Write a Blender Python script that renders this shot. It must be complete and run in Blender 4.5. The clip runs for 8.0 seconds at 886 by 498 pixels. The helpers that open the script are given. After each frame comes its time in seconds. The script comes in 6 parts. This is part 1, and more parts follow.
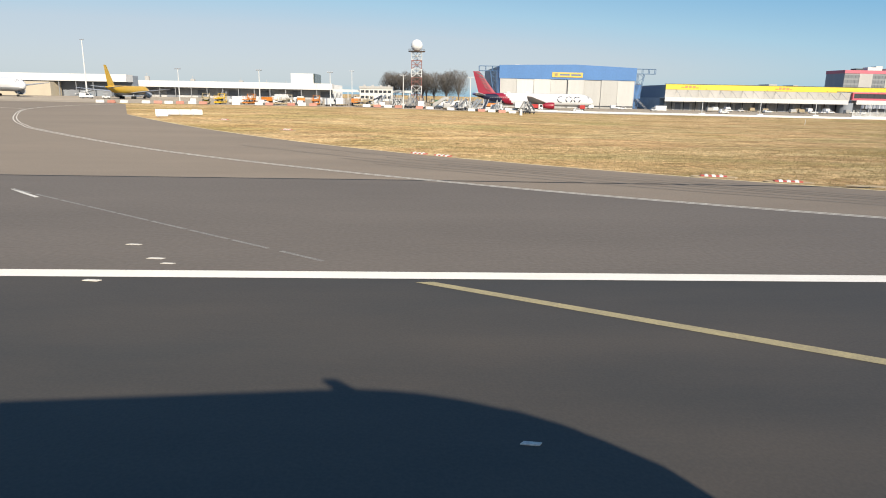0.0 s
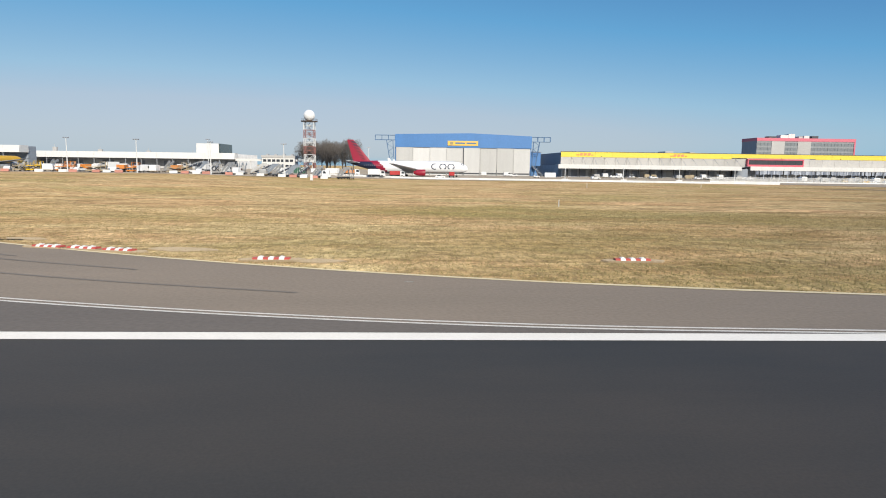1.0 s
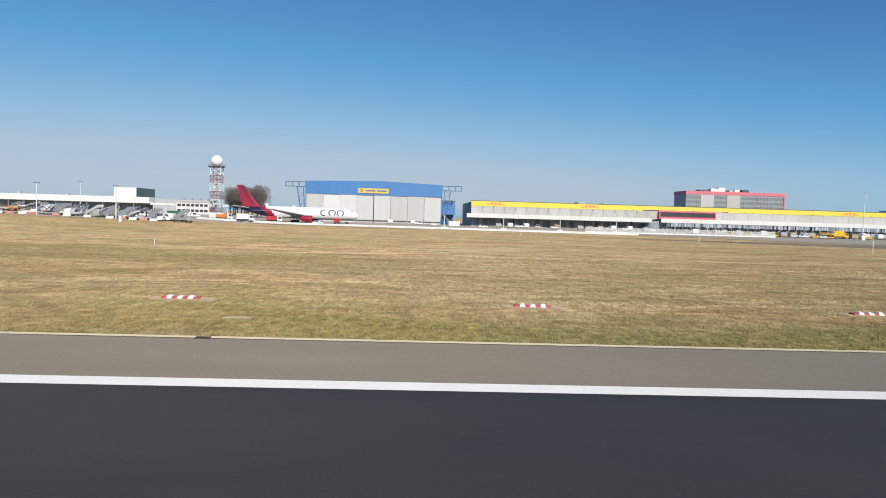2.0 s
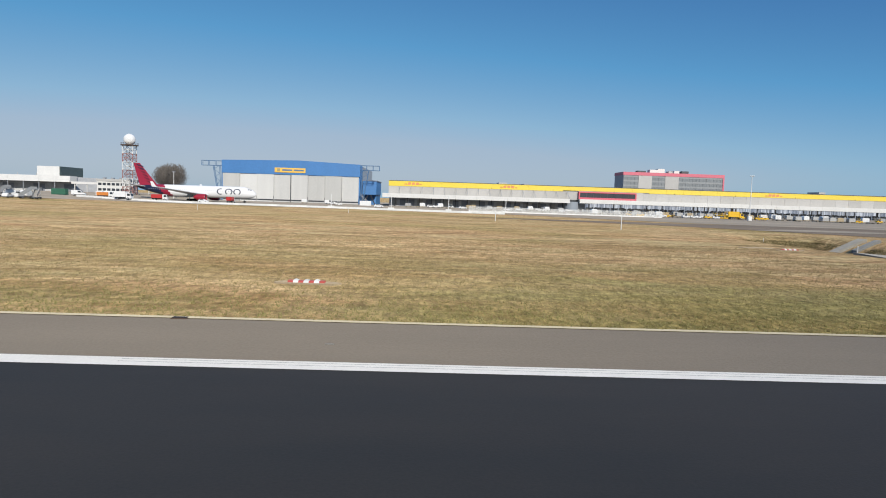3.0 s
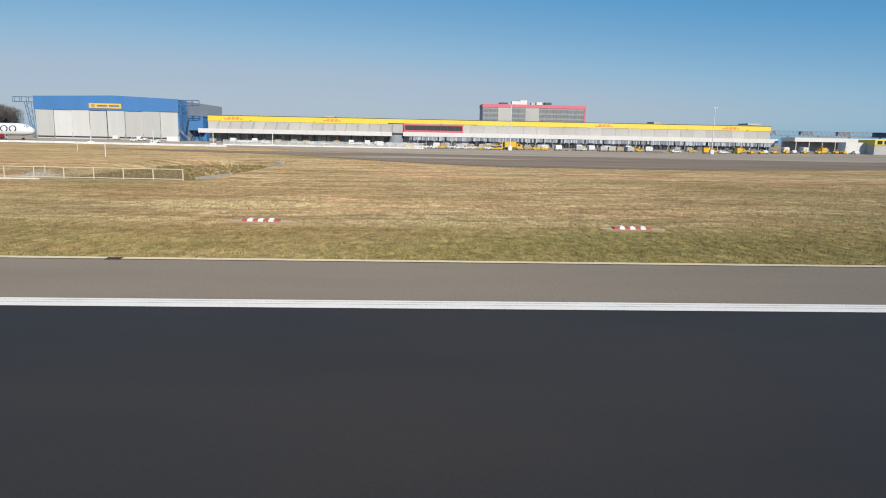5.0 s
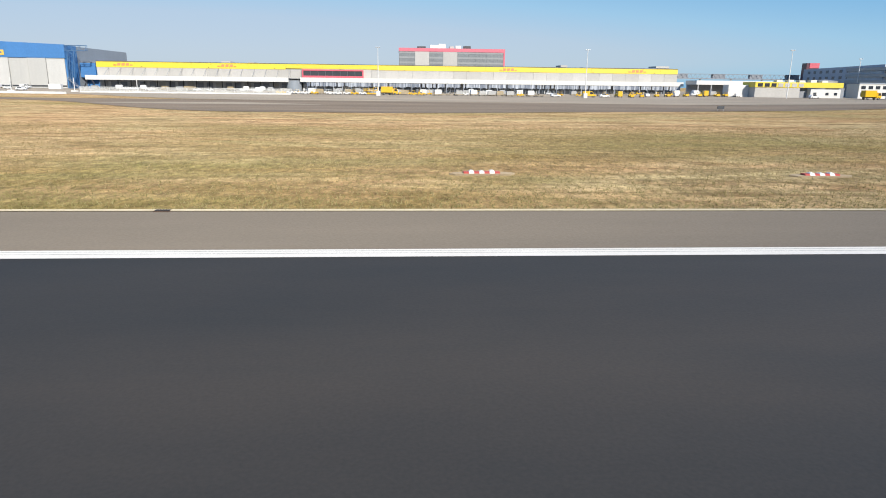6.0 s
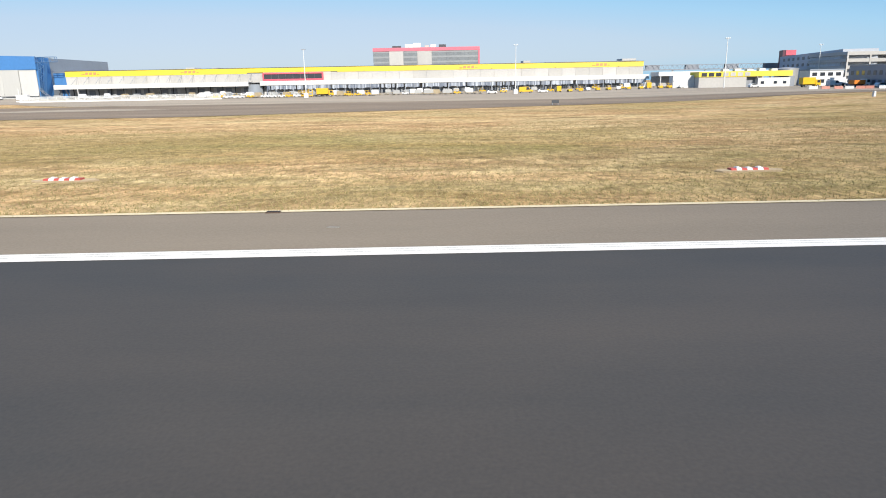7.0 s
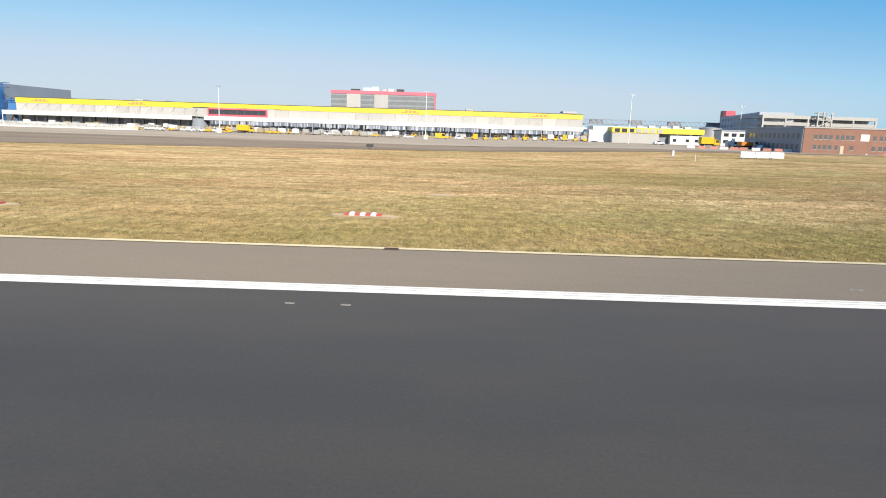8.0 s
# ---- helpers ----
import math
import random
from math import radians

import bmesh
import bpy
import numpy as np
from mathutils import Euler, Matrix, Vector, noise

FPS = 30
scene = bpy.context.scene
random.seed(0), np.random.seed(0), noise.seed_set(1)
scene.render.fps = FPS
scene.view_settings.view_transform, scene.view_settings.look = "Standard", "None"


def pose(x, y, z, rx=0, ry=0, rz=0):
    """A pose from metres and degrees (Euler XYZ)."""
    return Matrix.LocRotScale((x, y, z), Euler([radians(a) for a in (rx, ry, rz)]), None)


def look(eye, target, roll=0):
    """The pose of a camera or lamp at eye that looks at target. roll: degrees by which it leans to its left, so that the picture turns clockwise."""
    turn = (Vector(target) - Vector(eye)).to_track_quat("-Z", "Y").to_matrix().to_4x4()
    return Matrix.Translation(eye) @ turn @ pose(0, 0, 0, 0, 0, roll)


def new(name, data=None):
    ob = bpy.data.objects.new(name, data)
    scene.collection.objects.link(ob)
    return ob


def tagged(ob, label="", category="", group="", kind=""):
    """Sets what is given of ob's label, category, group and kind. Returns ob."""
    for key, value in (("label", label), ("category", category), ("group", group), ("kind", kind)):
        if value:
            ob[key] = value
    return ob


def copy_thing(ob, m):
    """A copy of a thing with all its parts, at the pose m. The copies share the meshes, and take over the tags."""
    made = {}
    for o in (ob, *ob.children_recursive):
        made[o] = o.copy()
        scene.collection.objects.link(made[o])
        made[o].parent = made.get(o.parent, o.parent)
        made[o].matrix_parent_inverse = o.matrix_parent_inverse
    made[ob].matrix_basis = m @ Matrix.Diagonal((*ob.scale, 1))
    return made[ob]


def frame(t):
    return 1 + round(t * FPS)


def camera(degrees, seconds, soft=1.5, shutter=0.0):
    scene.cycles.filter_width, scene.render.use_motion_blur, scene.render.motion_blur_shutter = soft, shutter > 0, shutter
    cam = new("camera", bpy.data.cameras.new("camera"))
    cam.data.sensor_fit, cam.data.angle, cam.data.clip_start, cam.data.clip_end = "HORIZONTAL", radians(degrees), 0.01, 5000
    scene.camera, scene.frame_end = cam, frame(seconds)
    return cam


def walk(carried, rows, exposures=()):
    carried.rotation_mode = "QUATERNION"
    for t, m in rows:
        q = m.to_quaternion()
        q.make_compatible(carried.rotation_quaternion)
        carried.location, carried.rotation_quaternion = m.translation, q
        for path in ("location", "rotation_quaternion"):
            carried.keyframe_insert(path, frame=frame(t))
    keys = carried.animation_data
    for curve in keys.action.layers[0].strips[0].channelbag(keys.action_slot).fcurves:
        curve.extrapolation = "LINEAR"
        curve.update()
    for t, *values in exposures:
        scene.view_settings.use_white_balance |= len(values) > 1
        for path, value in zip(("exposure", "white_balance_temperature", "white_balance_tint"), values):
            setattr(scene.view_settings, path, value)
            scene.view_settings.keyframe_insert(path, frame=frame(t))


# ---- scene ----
cam = camera(68.8, 8.0, soft=1.0)
EXPOSURES = [(0.0, 0.28, 6800, 10), (1.0, 0.06, 6350, 10), (1.5, 0.05, 6150, 10), (3.0, -0.16, 6050, 10), (4.0, -0.16, 6050, 10), (5.5, -0.02, 6200, 10), (6.5, 0.36, 6100, 10), (8.0, 0.38, 6350, 10)]
PATH = [
    (0, (-7.560, 14.106, 5.990), (-7.479, 16.050, 5.528), 1.06),
    (0.2, (4.690, 14.573, 5.826), (4.771, 16.521, 5.381), 1.00),
    (0.5, (23.155, 15.181, 5.542), (23.235, 17.154, 5.228), 0.86),
    (0.7, (34.909, 15.501, 5.404), (34.990, 17.483, 5.146), 0.80),
    (1, (52.253, 15.994, 5.184), (52.333, 17.976, 4.931), 0.74),
    (1.2, (63.408, 16.301, 5.111), (63.490, 18.284, 4.859), 0.51),
    (1.5, (79.742, 16.778, 5.029), (79.828, 18.774, 4.928), -1.21),
    (1.7, (90.623, 16.983, 4.938), (90.717, 18.979, 4.848), 0.97),
    (2.8, (148.365, 17.367, 4.790), (148.422, 19.360, 4.641), 2.09),
    (3, (158.512, 17.378, 4.790), (158.566, 19.372, 4.637), 1.86),
    (3.3, (173.719, 17.403, 4.822), (173.788, 19.394, 4.647), 2.69),
    (3.5, (183.754, 17.300, 4.798), (183.824, 19.291, 4.618), 1.91),
    (3.7, (193.595, 17.457, 4.743), (193.670, 19.448, 4.561), 2.40),
    (4, (208.112, 17.677, 4.626), (208.192, 19.666, 4.433), 1.56),
    (4.2, (217.761, 17.743, 4.651), (217.842, 19.729, 4.434), 1.40),
    (5.3, (268.310, 17.206, 4.764), (268.403, 19.165, 4.369), 0.79),
    (5.5, (277.395, 17.120, 4.793), (277.520, 19.069, 4.362), 1.10),
    (5.7, (286.669, 17.262, 4.777), (286.788, 19.205, 4.321), 0.86),
    (6, (300.482, 17.227, 4.739), (300.617, 19.160, 4.246), 0.71),
    (6.2, (309.176, 17.442, 4.767), (309.228, 19.383, 4.284), -0.85),
    (6.5, (322.090, 17.357, 4.699), (322.172, 19.288, 4.183), -0.16),
    (6.7, (331.085, 17.159, 4.721), (331.169, 19.088, 4.199), -1.22),
    (7, (344.346, 16.887, 4.770), (344.358, 18.825, 4.273), -1.04),
    (7.2, (352.512, 16.966, 4.818), (352.526, 18.905, 4.329), -1.69),
    (7.5, (364.947, 16.834, 4.784), (364.879, 18.794, 4.391), -2.35),
    (7.7, (373.076, 16.914, 4.763), (373.060, 18.878, 4.382), 1.11),
    (8, (385.397, 16.935, 4.713), (385.391, 18.901, 4.346), 1.79),
]
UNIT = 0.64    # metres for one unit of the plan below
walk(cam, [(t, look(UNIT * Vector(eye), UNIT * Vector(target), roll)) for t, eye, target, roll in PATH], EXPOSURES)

# ---- world, sun and exposure ----
SUN_ELEV, SUN_AZ = 26.5, -18.0        # degrees above the horizon; turned from straight behind the camera
world = bpy.data.worlds.new("sky")
scene.world = world
world.use_nodes = True
wn = world.node_tree
bg = wn.nodes["Background"]
sky = wn.nodes.new("ShaderNodeTexSky")
sky.sky_type = "NISHITA"
sky.sun_disc = False
sky.sun_elevation = radians(SUN_ELEV)
sky.sun_rotation = radians(180 + SUN_AZ)
sky.altitude = 50
sky.air_density, sky.dust_density, sky.ozone_density = 0.6, 0.8, 1.5
# a clear winter sky: deep blue above, pale grey-blue haze at the horizon
grey = wn.nodes.new("ShaderNodeRGBToBW")
level = wn.nodes.new("ShaderNodeMath")
level.operation = "MULTIPLY"
level.inputs[1].default_value = 0.1
haze = wn.nodes.new("ShaderNodeValToRGB")
haze.color_ramp.elements[0].position, haze.color_ramp.elements[0].color = 0.16, (0.062, 0.24, 0.62, 1)
haze.color_ramp.elements[1].position, haze.color_ramp.elements[1].color = 0.72, (0.70, 0.75, 0.81, 1)
mid = haze.color_ramp.elements.new(0.305)
mid.color = (0.165, 0.54, 0.92, 1)
mid = haze.color_ramp.elements.new(0.465)
mid.color = (0.46, 0.75, 0.95, 1)
mid = haze.color_ramp.elements.new(0.56)
mid.color = (0.64, 0.76, 0.86, 1)
lift = wn.nodes.new("ShaderNodeVectorMath")
lift.operation = "SCALE"
lift.inputs["Scale"].default_value = 6.0
blend = wn.nodes.new("ShaderNodeMix")
blend.data_type = "RGBA"
blend.inputs[0].default_value = 0.8
wn.links.new(sky.outputs[0], grey.inputs[0])
wn.links.new(grey.outputs[0], level.inputs[0])
wn.links.new(level.outputs[0], haze.inputs[0])
wn.links.new(haze.outputs[0], lift.inputs[0])
wn.links.new(sky.outputs[0], blend.inputs[6])
wn.links.new(lift.outputs[0], blend.inputs[7])
wn.links.new(blend.outputs[2], bg.inputs[0])
bg.inputs[1].default_value = 0.112
sun_data = bpy.data.lights.new("sun", "SUN")
sun_data.energy, sun_data.angle, sun_data.color = 4.6, radians(0.5), (1.0, 0.905, 0.765)
sun = new("sun", sun_data)
sun.matrix_world = look((0, 0, 300), (300 * math.sin(radians(SUN_AZ)) / math.tan(radians(SUN_ELEV)),
                                       300 * math.cos(radians(SUN_AZ)) / math.tan(radians(SUN_ELEV)), 0))


# ---- materials ----
def mat(name, col, rough=0.6, metal=0.0, scale=0.0, amount=0.0, col2=None, bump=0.0, stretch=(1, 1, 1), fine=0.0, spec=0.5):
    """A painted, metal or mineral surface: two scales of noise between col and col2, in world metres, and a fine relief."""
    m = bpy.data.materials.new(name)
    m.use_nodes = True
    nt = m.node_tree
    p = nt.nodes["Principled BSDF"]
    p.inputs["Base Color"].default_value = (*col, 1)
    p.inputs["Roughness"].default_value = rough
    p.inputs["Metallic"].default_value = metal
    p.inputs["Specular IOR Level"].default_value = spec
    p.inputs["Diffuse Roughness"].default_value = 1.0 if rough > 0.8 else 0.3
    if scale:
        geo = nt.nodes.new("ShaderNodeNewGeometry")
        mp = nt.nodes.new("ShaderNodeMapping")
        mp.inputs["Scale"].default_value = stretch
        nt.links.new(geo.outputs["Position"], mp.inputs[0])
        n1 = nt.nodes.new("ShaderNodeTexNoise")
        n1.inputs["Scale"].default_value = scale / UNIT
        n1.inputs["Detail"].default_value = 6
        n1.inputs["Roughness"].default_value = 0.65
        nt.links.new(mp.outputs[0], n1.inputs["Vector"])
        n2 = nt.nodes.new("ShaderNodeTexNoise")
        n2.inputs["Scale"].default_value = scale * (fine or 9) / UNIT
        n2.inputs["Detail"].default_value = 4
        nt.links.new(geo.outputs["Position"], n2.inputs["Vector"])
        add = nt.nodes.new("ShaderNodeMath")
        add.operation = "MULTIPLY_ADD"
        add.inputs[1].default_value = 0.5
        nt.links.new(n2.outputs[0], add.inputs[0])
        half = nt.nodes.new("ShaderNodeMath")
        half.operation = "MULTIPLY"
        half.inputs[1].default_value = 0.5
        nt.links.new(n1.outputs[0], half.inputs[0])
        nt.links.new(half.outputs[0], add.inputs[2])
        ramp = nt.nodes.new("ShaderNodeValToRGB")
        ramp.color_ramp.elements[0].position = 0.5 - 0.5 * max(0.05, 0.35)
        ramp.color_ramp.elements[1].position = 0.5 + 0.5 * max(0.05, 0.35)
        c2 = col2 or tuple(c * (1 - amount) for c in col)
        ramp.color_ramp.elements[0].color = (*c2, 1)
        ramp.color_ramp.elements[1].color = (*col, 1)
        nt.links.new(add.outputs[0], ramp.inputs[0])
        nt.links.new(ramp.outputs[0], p.inputs["Base Color"])
        if bump:
            b = nt.nodes.new("ShaderNodeBump")
            b.inputs["Strength"].default_value = bump
            b.inputs["Distance"].default_value = 0.05
            nt.links.new(n2.outputs[0], b.inputs["Height"])
            nt.links.new(b.outputs[0], p.inputs["Normal"])
    return m


def lush_stretch(nt, x):
    """One along the stretch by the ditch, where the grass beside the pavement is greenest, less on either side."""
    away = nt.nodes.new("ShaderNodeMath")
    away.operation = "SUBTRACT"
    away.inputs[1].default_value = 205 * UNIT
    nt.links.new(x, away.inputs[0])
    far = nt.nodes.new("ShaderNodeMath")
    far.operation = "ABSOLUTE"
    nt.links.new(away.outputs[0], far.inputs[0])
    span = nt.nodes.new("ShaderNodeMapRange")
    span.inputs["From Min"].default_value, span.inputs["From Max"].default_value = 55 * UNIT, 120 * UNIT
    span.inputs["To Min"].default_value, span.inputs["To Max"].default_value = 1.0, 0.4
    nt.links.new(far.outputs[0], span.inputs[0])
    return span.outputs[0]


def grass_material():
    """Winter grass: straw and green in long mown streaks along the runway, clumps and single tufts."""
    m = bpy.data.materials.new("winter_grass")
    m.use_nodes = True
    nt = m.node_tree
    L = nt.links
    p = nt.nodes["Principled BSDF"]
    p.inputs["Roughness"].default_value = 0.95
    p.inputs["Specular IOR Level"].default_value = 0.1
    p.inputs["Diffuse Roughness"].default_value = 1.0
    geo = nt.nodes.new("ShaderNodeNewGeometry")

    def noise_at(scale, stretch, detail=5, rough=0.6, distort=0.0):
        mp = nt.nodes.new("ShaderNodeMapping")
        mp.inputs["Scale"].default_value = stretch
        L.new(geo.outputs["Position"], mp.inputs[0])
        n = nt.nodes.new("ShaderNodeTexNoise")
        n.inputs["Scale"].default_value = scale / UNIT
        n.inputs["Detail"].default_value = detail
        n.inputs["Roughness"].default_value = rough
        n.inputs["Distortion"].default_value = distort
        L.new(mp.outputs[0], n.inputs["Vector"])
        return n.outputs[0]

    def ramp(src, a, b, c0, c1):
        r = nt.nodes.new("ShaderNodeValToRGB")
        r.color_ramp.elements[0].position, r.color_ramp.elements[1].position = a, b
        r.color_ramp.elements[0].color, r.color_ramp.elements[1].color = (*c0, 1), (*c1, 1)
        L.new(src, r.inputs[0])
        return r.outputs[0]

    def mix(fac, a, b, mode="MIX"):
        x = nt.nodes.new("ShaderNodeMix")
        x.data_type, x.blend_type = "RGBA", mode
        if isinstance(fac, float):
            x.inputs[0].default_value = fac
        else:
            L.new(fac, x.inputs[0])
        L.new(a, x.inputs[6])
        L.new(b, x.inputs[7])
        return x.outputs[2]

    streak = noise_at(0.30, (0.34, 1.0, 1), 8, 0.72, 1.2)
    patch = noise_at(0.035, (0.6, 1.0, 1), 5, 0.6, 0.8)
    tuft = noise_at(2.4, (1.0, 0.45, 1), 6, 0.75)
    speck = noise_at(6.0, (1, 1, 1), 3, 0.7)
    straw = ramp(streak, 0.38, 0.60, (0.27, 0.19, 0.106), (0.55, 0.425, 0.26))
    green = ramp(tuft, 0.35, 0.65, (0.17, 0.148, 0.058), (0.34, 0.285, 0.125))
    # the strip beside the pavement is greener than the far field
    sep = nt.nodes.new("ShaderNodeSeparateXYZ")
    L.new(geo.outputs["Position"], sep.inputs[0])
    near = nt.nodes.new("ShaderNodeMapRange")
    near.inputs["From Min"].default_value, near.inputs["From Max"].default_value = 46.0 * UNIT, 62.0 * UNIT
    near.inputs["To Min"].default_value, near.inputs["To Max"].default_value = 0.19, -0.03
    L.new(sep.outputs["Y"], near.inputs[0])
    summed = nt.nodes.new("ShaderNodeMath")
    summed.operation = "MULTIPLY_ADD"
    L.new(near.outputs[0], summed.inputs[0])
    L.new(lush_stretch(nt, sep.outputs["X"]), summed.inputs[1])
    L.new(patch, summed.inputs[2])
    amount = nt.nodes.new("ShaderNodeMath")
    amount.operation = "MULTIPLY_ADD"
    amount.inputs[1].default_value = 0.3
    L.new(tuft, amount.inputs[0])
    L.new(summed.outputs[0], amount.inputs[2])
    fac = ramp(amount.outputs[0], 0.60, 0.86, (0, 0, 0), (1, 1, 1))
    col = mix(fac, straw, green)
    dark = ramp(speck, 0.36, 0.56, (0.74, 0.73, 0.70), (1.08, 1.08, 1.08))
    col = mix(0.8, col, dark, "MULTIPLY")
    clump = ramp(tuft, 0.30, 0.60, (0.74, 0.74, 0.72), (1.08, 1.08, 1.08))
    col = mix(0.7, col, clump, "MULTIPLY")
    mown = ramp(noise_at(0.9, (0.55, 1.0, 1), 7, 0.74, 0.8), 0.36, 0.58, (0.60, 0.58, 0.55), (1.12, 1.1, 1.08))
    col = mix(0.62, col, mown, "MULTIPLY")
    band = ramp(noise_at(0.09, (0.22, 1.0, 1), 5, 0.65, 1.2), 0.36, 0.56, (0.72, 0.70, 0.66), (1.06, 1.06, 1.06))
    col = mix(0.55, col, band, "MULTIPLY")
    turf = ramp(noise_at(1.7, (1.0, 0.4, 1), 8, 0.8, 0.5), 0.40, 0.58, (0.50, 0.495, 0.46), (1.36, 1.31, 1.24))
    col = mix(0.68, col, turf, "MULTIPLY")
    blush = ramp(noise_at(0.11, (0.35, 1.0, 1), 5, 0.65, 1.0), 0.38, 0.62, (0.95, 1.02, 0.94), (1.08, 0.97, 0.90))
    col = mix(0.9, col, blush, "MULTIPLY")
    L.new(col, p.inputs["Base Color"])
    b = nt.nodes.new("ShaderNodeBump")
    b.inputs["Strength"].default_value, b.inputs["Distance"].default_value = 0.7, 0.12
    L.new(tuft, b.inputs["Height"])
    L.new(b.outputs[0], p.inputs["Normal"])
    return m


GRASS = grass_material()
ASPHALT = mat("runway_asphalt", (0.0672, 0.0596, 0.0504), 0.7, 0, 0.16, col2=(0.0479, 0.0437, 0.0386), bump=0.06, stretch=(0.15, 1, 1), fine=90, spec=0.3)


def tone_runway(m):
    """Tone along the runway: a darker middle stretch that fades lighter to both ends."""
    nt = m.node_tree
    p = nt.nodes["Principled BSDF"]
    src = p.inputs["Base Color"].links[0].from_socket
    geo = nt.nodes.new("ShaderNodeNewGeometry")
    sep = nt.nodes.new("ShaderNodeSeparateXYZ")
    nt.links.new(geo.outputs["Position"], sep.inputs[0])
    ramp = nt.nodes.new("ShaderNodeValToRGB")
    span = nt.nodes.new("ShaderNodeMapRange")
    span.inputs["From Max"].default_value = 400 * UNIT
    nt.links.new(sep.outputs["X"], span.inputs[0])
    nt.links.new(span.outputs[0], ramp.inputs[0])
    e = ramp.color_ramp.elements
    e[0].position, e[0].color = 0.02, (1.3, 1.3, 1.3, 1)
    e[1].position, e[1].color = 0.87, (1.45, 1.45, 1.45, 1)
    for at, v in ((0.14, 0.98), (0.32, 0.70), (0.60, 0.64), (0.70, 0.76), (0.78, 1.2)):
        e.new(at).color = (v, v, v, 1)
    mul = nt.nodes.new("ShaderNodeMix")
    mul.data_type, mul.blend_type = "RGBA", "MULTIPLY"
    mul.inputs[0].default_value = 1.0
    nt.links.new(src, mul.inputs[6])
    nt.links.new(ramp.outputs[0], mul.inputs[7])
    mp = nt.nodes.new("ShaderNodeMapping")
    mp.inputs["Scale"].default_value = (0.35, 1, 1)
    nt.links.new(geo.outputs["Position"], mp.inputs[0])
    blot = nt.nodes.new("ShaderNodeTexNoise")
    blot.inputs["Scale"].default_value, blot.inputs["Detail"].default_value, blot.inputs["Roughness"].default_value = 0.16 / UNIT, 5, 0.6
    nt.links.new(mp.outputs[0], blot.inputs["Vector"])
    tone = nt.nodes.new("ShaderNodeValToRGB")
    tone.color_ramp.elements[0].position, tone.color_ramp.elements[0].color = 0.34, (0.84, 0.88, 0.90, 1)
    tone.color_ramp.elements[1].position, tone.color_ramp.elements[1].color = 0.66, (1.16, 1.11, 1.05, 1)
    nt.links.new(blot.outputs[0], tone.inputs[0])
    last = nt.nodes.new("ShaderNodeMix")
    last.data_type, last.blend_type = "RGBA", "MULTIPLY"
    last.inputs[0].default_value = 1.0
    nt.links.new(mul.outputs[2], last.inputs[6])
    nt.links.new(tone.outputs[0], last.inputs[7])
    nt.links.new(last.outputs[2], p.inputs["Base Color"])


tone_runway(ASPHALT)
SHOULDER = mat("shoulder_asphalt", (0.208, 0.176, 0.135), 0.85, 0, 0.25, col2=(0.158, 0.134, 0.104), bump=0.3, stretch=(0.2, 1, 1), fine=40, spec=0.25)
TAXI = mat("taxiway_asphalt", (0.207, 0.173, 0.139), 0.85, 0, 0.12, col2=(0.146, 0.124, 0.101), bump=0.3, stretch=(0.25, 1, 1), fine=50, spec=0.25)
TAXI_EAST = mat("east_taxiway_asphalt", (0.266, 0.209, 0.151), 0.85, 0, 0.07, col2=(0.0936, 0.077, 0.0598), bump=0.2, stretch=(0.25, 1, 1), fine=40, spec=0.25)
TAXI_DARK = mat("worn_taxiway_asphalt", (0.189, 0.161, 0.132), 0.8, 0, 0.10, col2=(0.132, 0.113, 0.0933), bump=0.3, stretch=(0.3, 1, 1), fine=50, spec=0.3)
APRON = mat("apron_concrete", (0.374, 0.323, 0.255), 0.9, 0, 0.06, col2=(0.187, 0.162, 0.132), bump=0.2, stretch=(0.3, 1, 1), fine=30, spec=0.2)
SEAM = mat("bitumen_seam", (0.03, 0.03, 0.03), 0.8, 0, 1.0, amount=0.4)
LINE_WHITE = mat("white_runway_paint", (0.93, 0.88, 0.78), 0.8, 0, 0.8, col2=(0.80, 0.75, 0.66), fine=12, spec=0.15)
LINE_OLD = mat("worn_white_paint", (0.80, 0.76, 0.68), 0.8, 0, 1.5, col2=(0.48, 0.45, 0.39), fine=8)
LINE_YELLOW = mat("worn_yellow_paint", (0.47, 0.39, 0.20), 0.8, 0, 1.5, col2=(0.28, 0.24, 0.15), fine=8)
LINE_FADED = mat("almost_gone_white_paint", (0.36, 0.34, 0.30), 0.8, 0, 2.5, col2=(0.13, 0.12, 0.11), fine=6)
KERB = mat("weathered_edge_concrete", (0.576, 0.504, 0.338), 0.9, 0, 0.7, col2=(0.432, 0.367, 0.238), fine=10)
RAIL_CREAM = mat("cream_rail_paint", (0.72, 0.61, 0.41), 0.6, 0, 1.0, amount=0.15)
INFILL = mat("weathered_thin_bars", (0.30, 0.265, 0.19), 0.7, 0, 1.0, amount=0.2)
PAD = mat("dusty_concrete", (0.375, 0.307, 0.21), 0.9, 0, 1.2, col2=(0.21, 0.18, 0.128), bump=0.3, fine=10)
CONCRETE = mat("grey_concrete", (0.336, 0.328, 0.304), 0.9, 0, 0.9, col2=(0.216, 0.208, 0.192), bump=0.3, fine=10)
PALE_CONCRETE = mat("pale_dusty_concrete", (0.448, 0.416, 0.352), 0.9, 0, 1.2, col2=(0.288, 0.256, 0.208), bump=0.3, fine=10)
BARE = mat("bare_earth", (0.434, 0.343, 0.224), 0.95, 0, 1.0, col2=(0.315, 0.245, 0.147), bump=0.5, fine=8)
WHITE = mat("white_coated_metal", (0.74, 0.73, 0.70), 0.5, 0, 0.15, amount=0.14, stretch=(1, 1, 0.2))
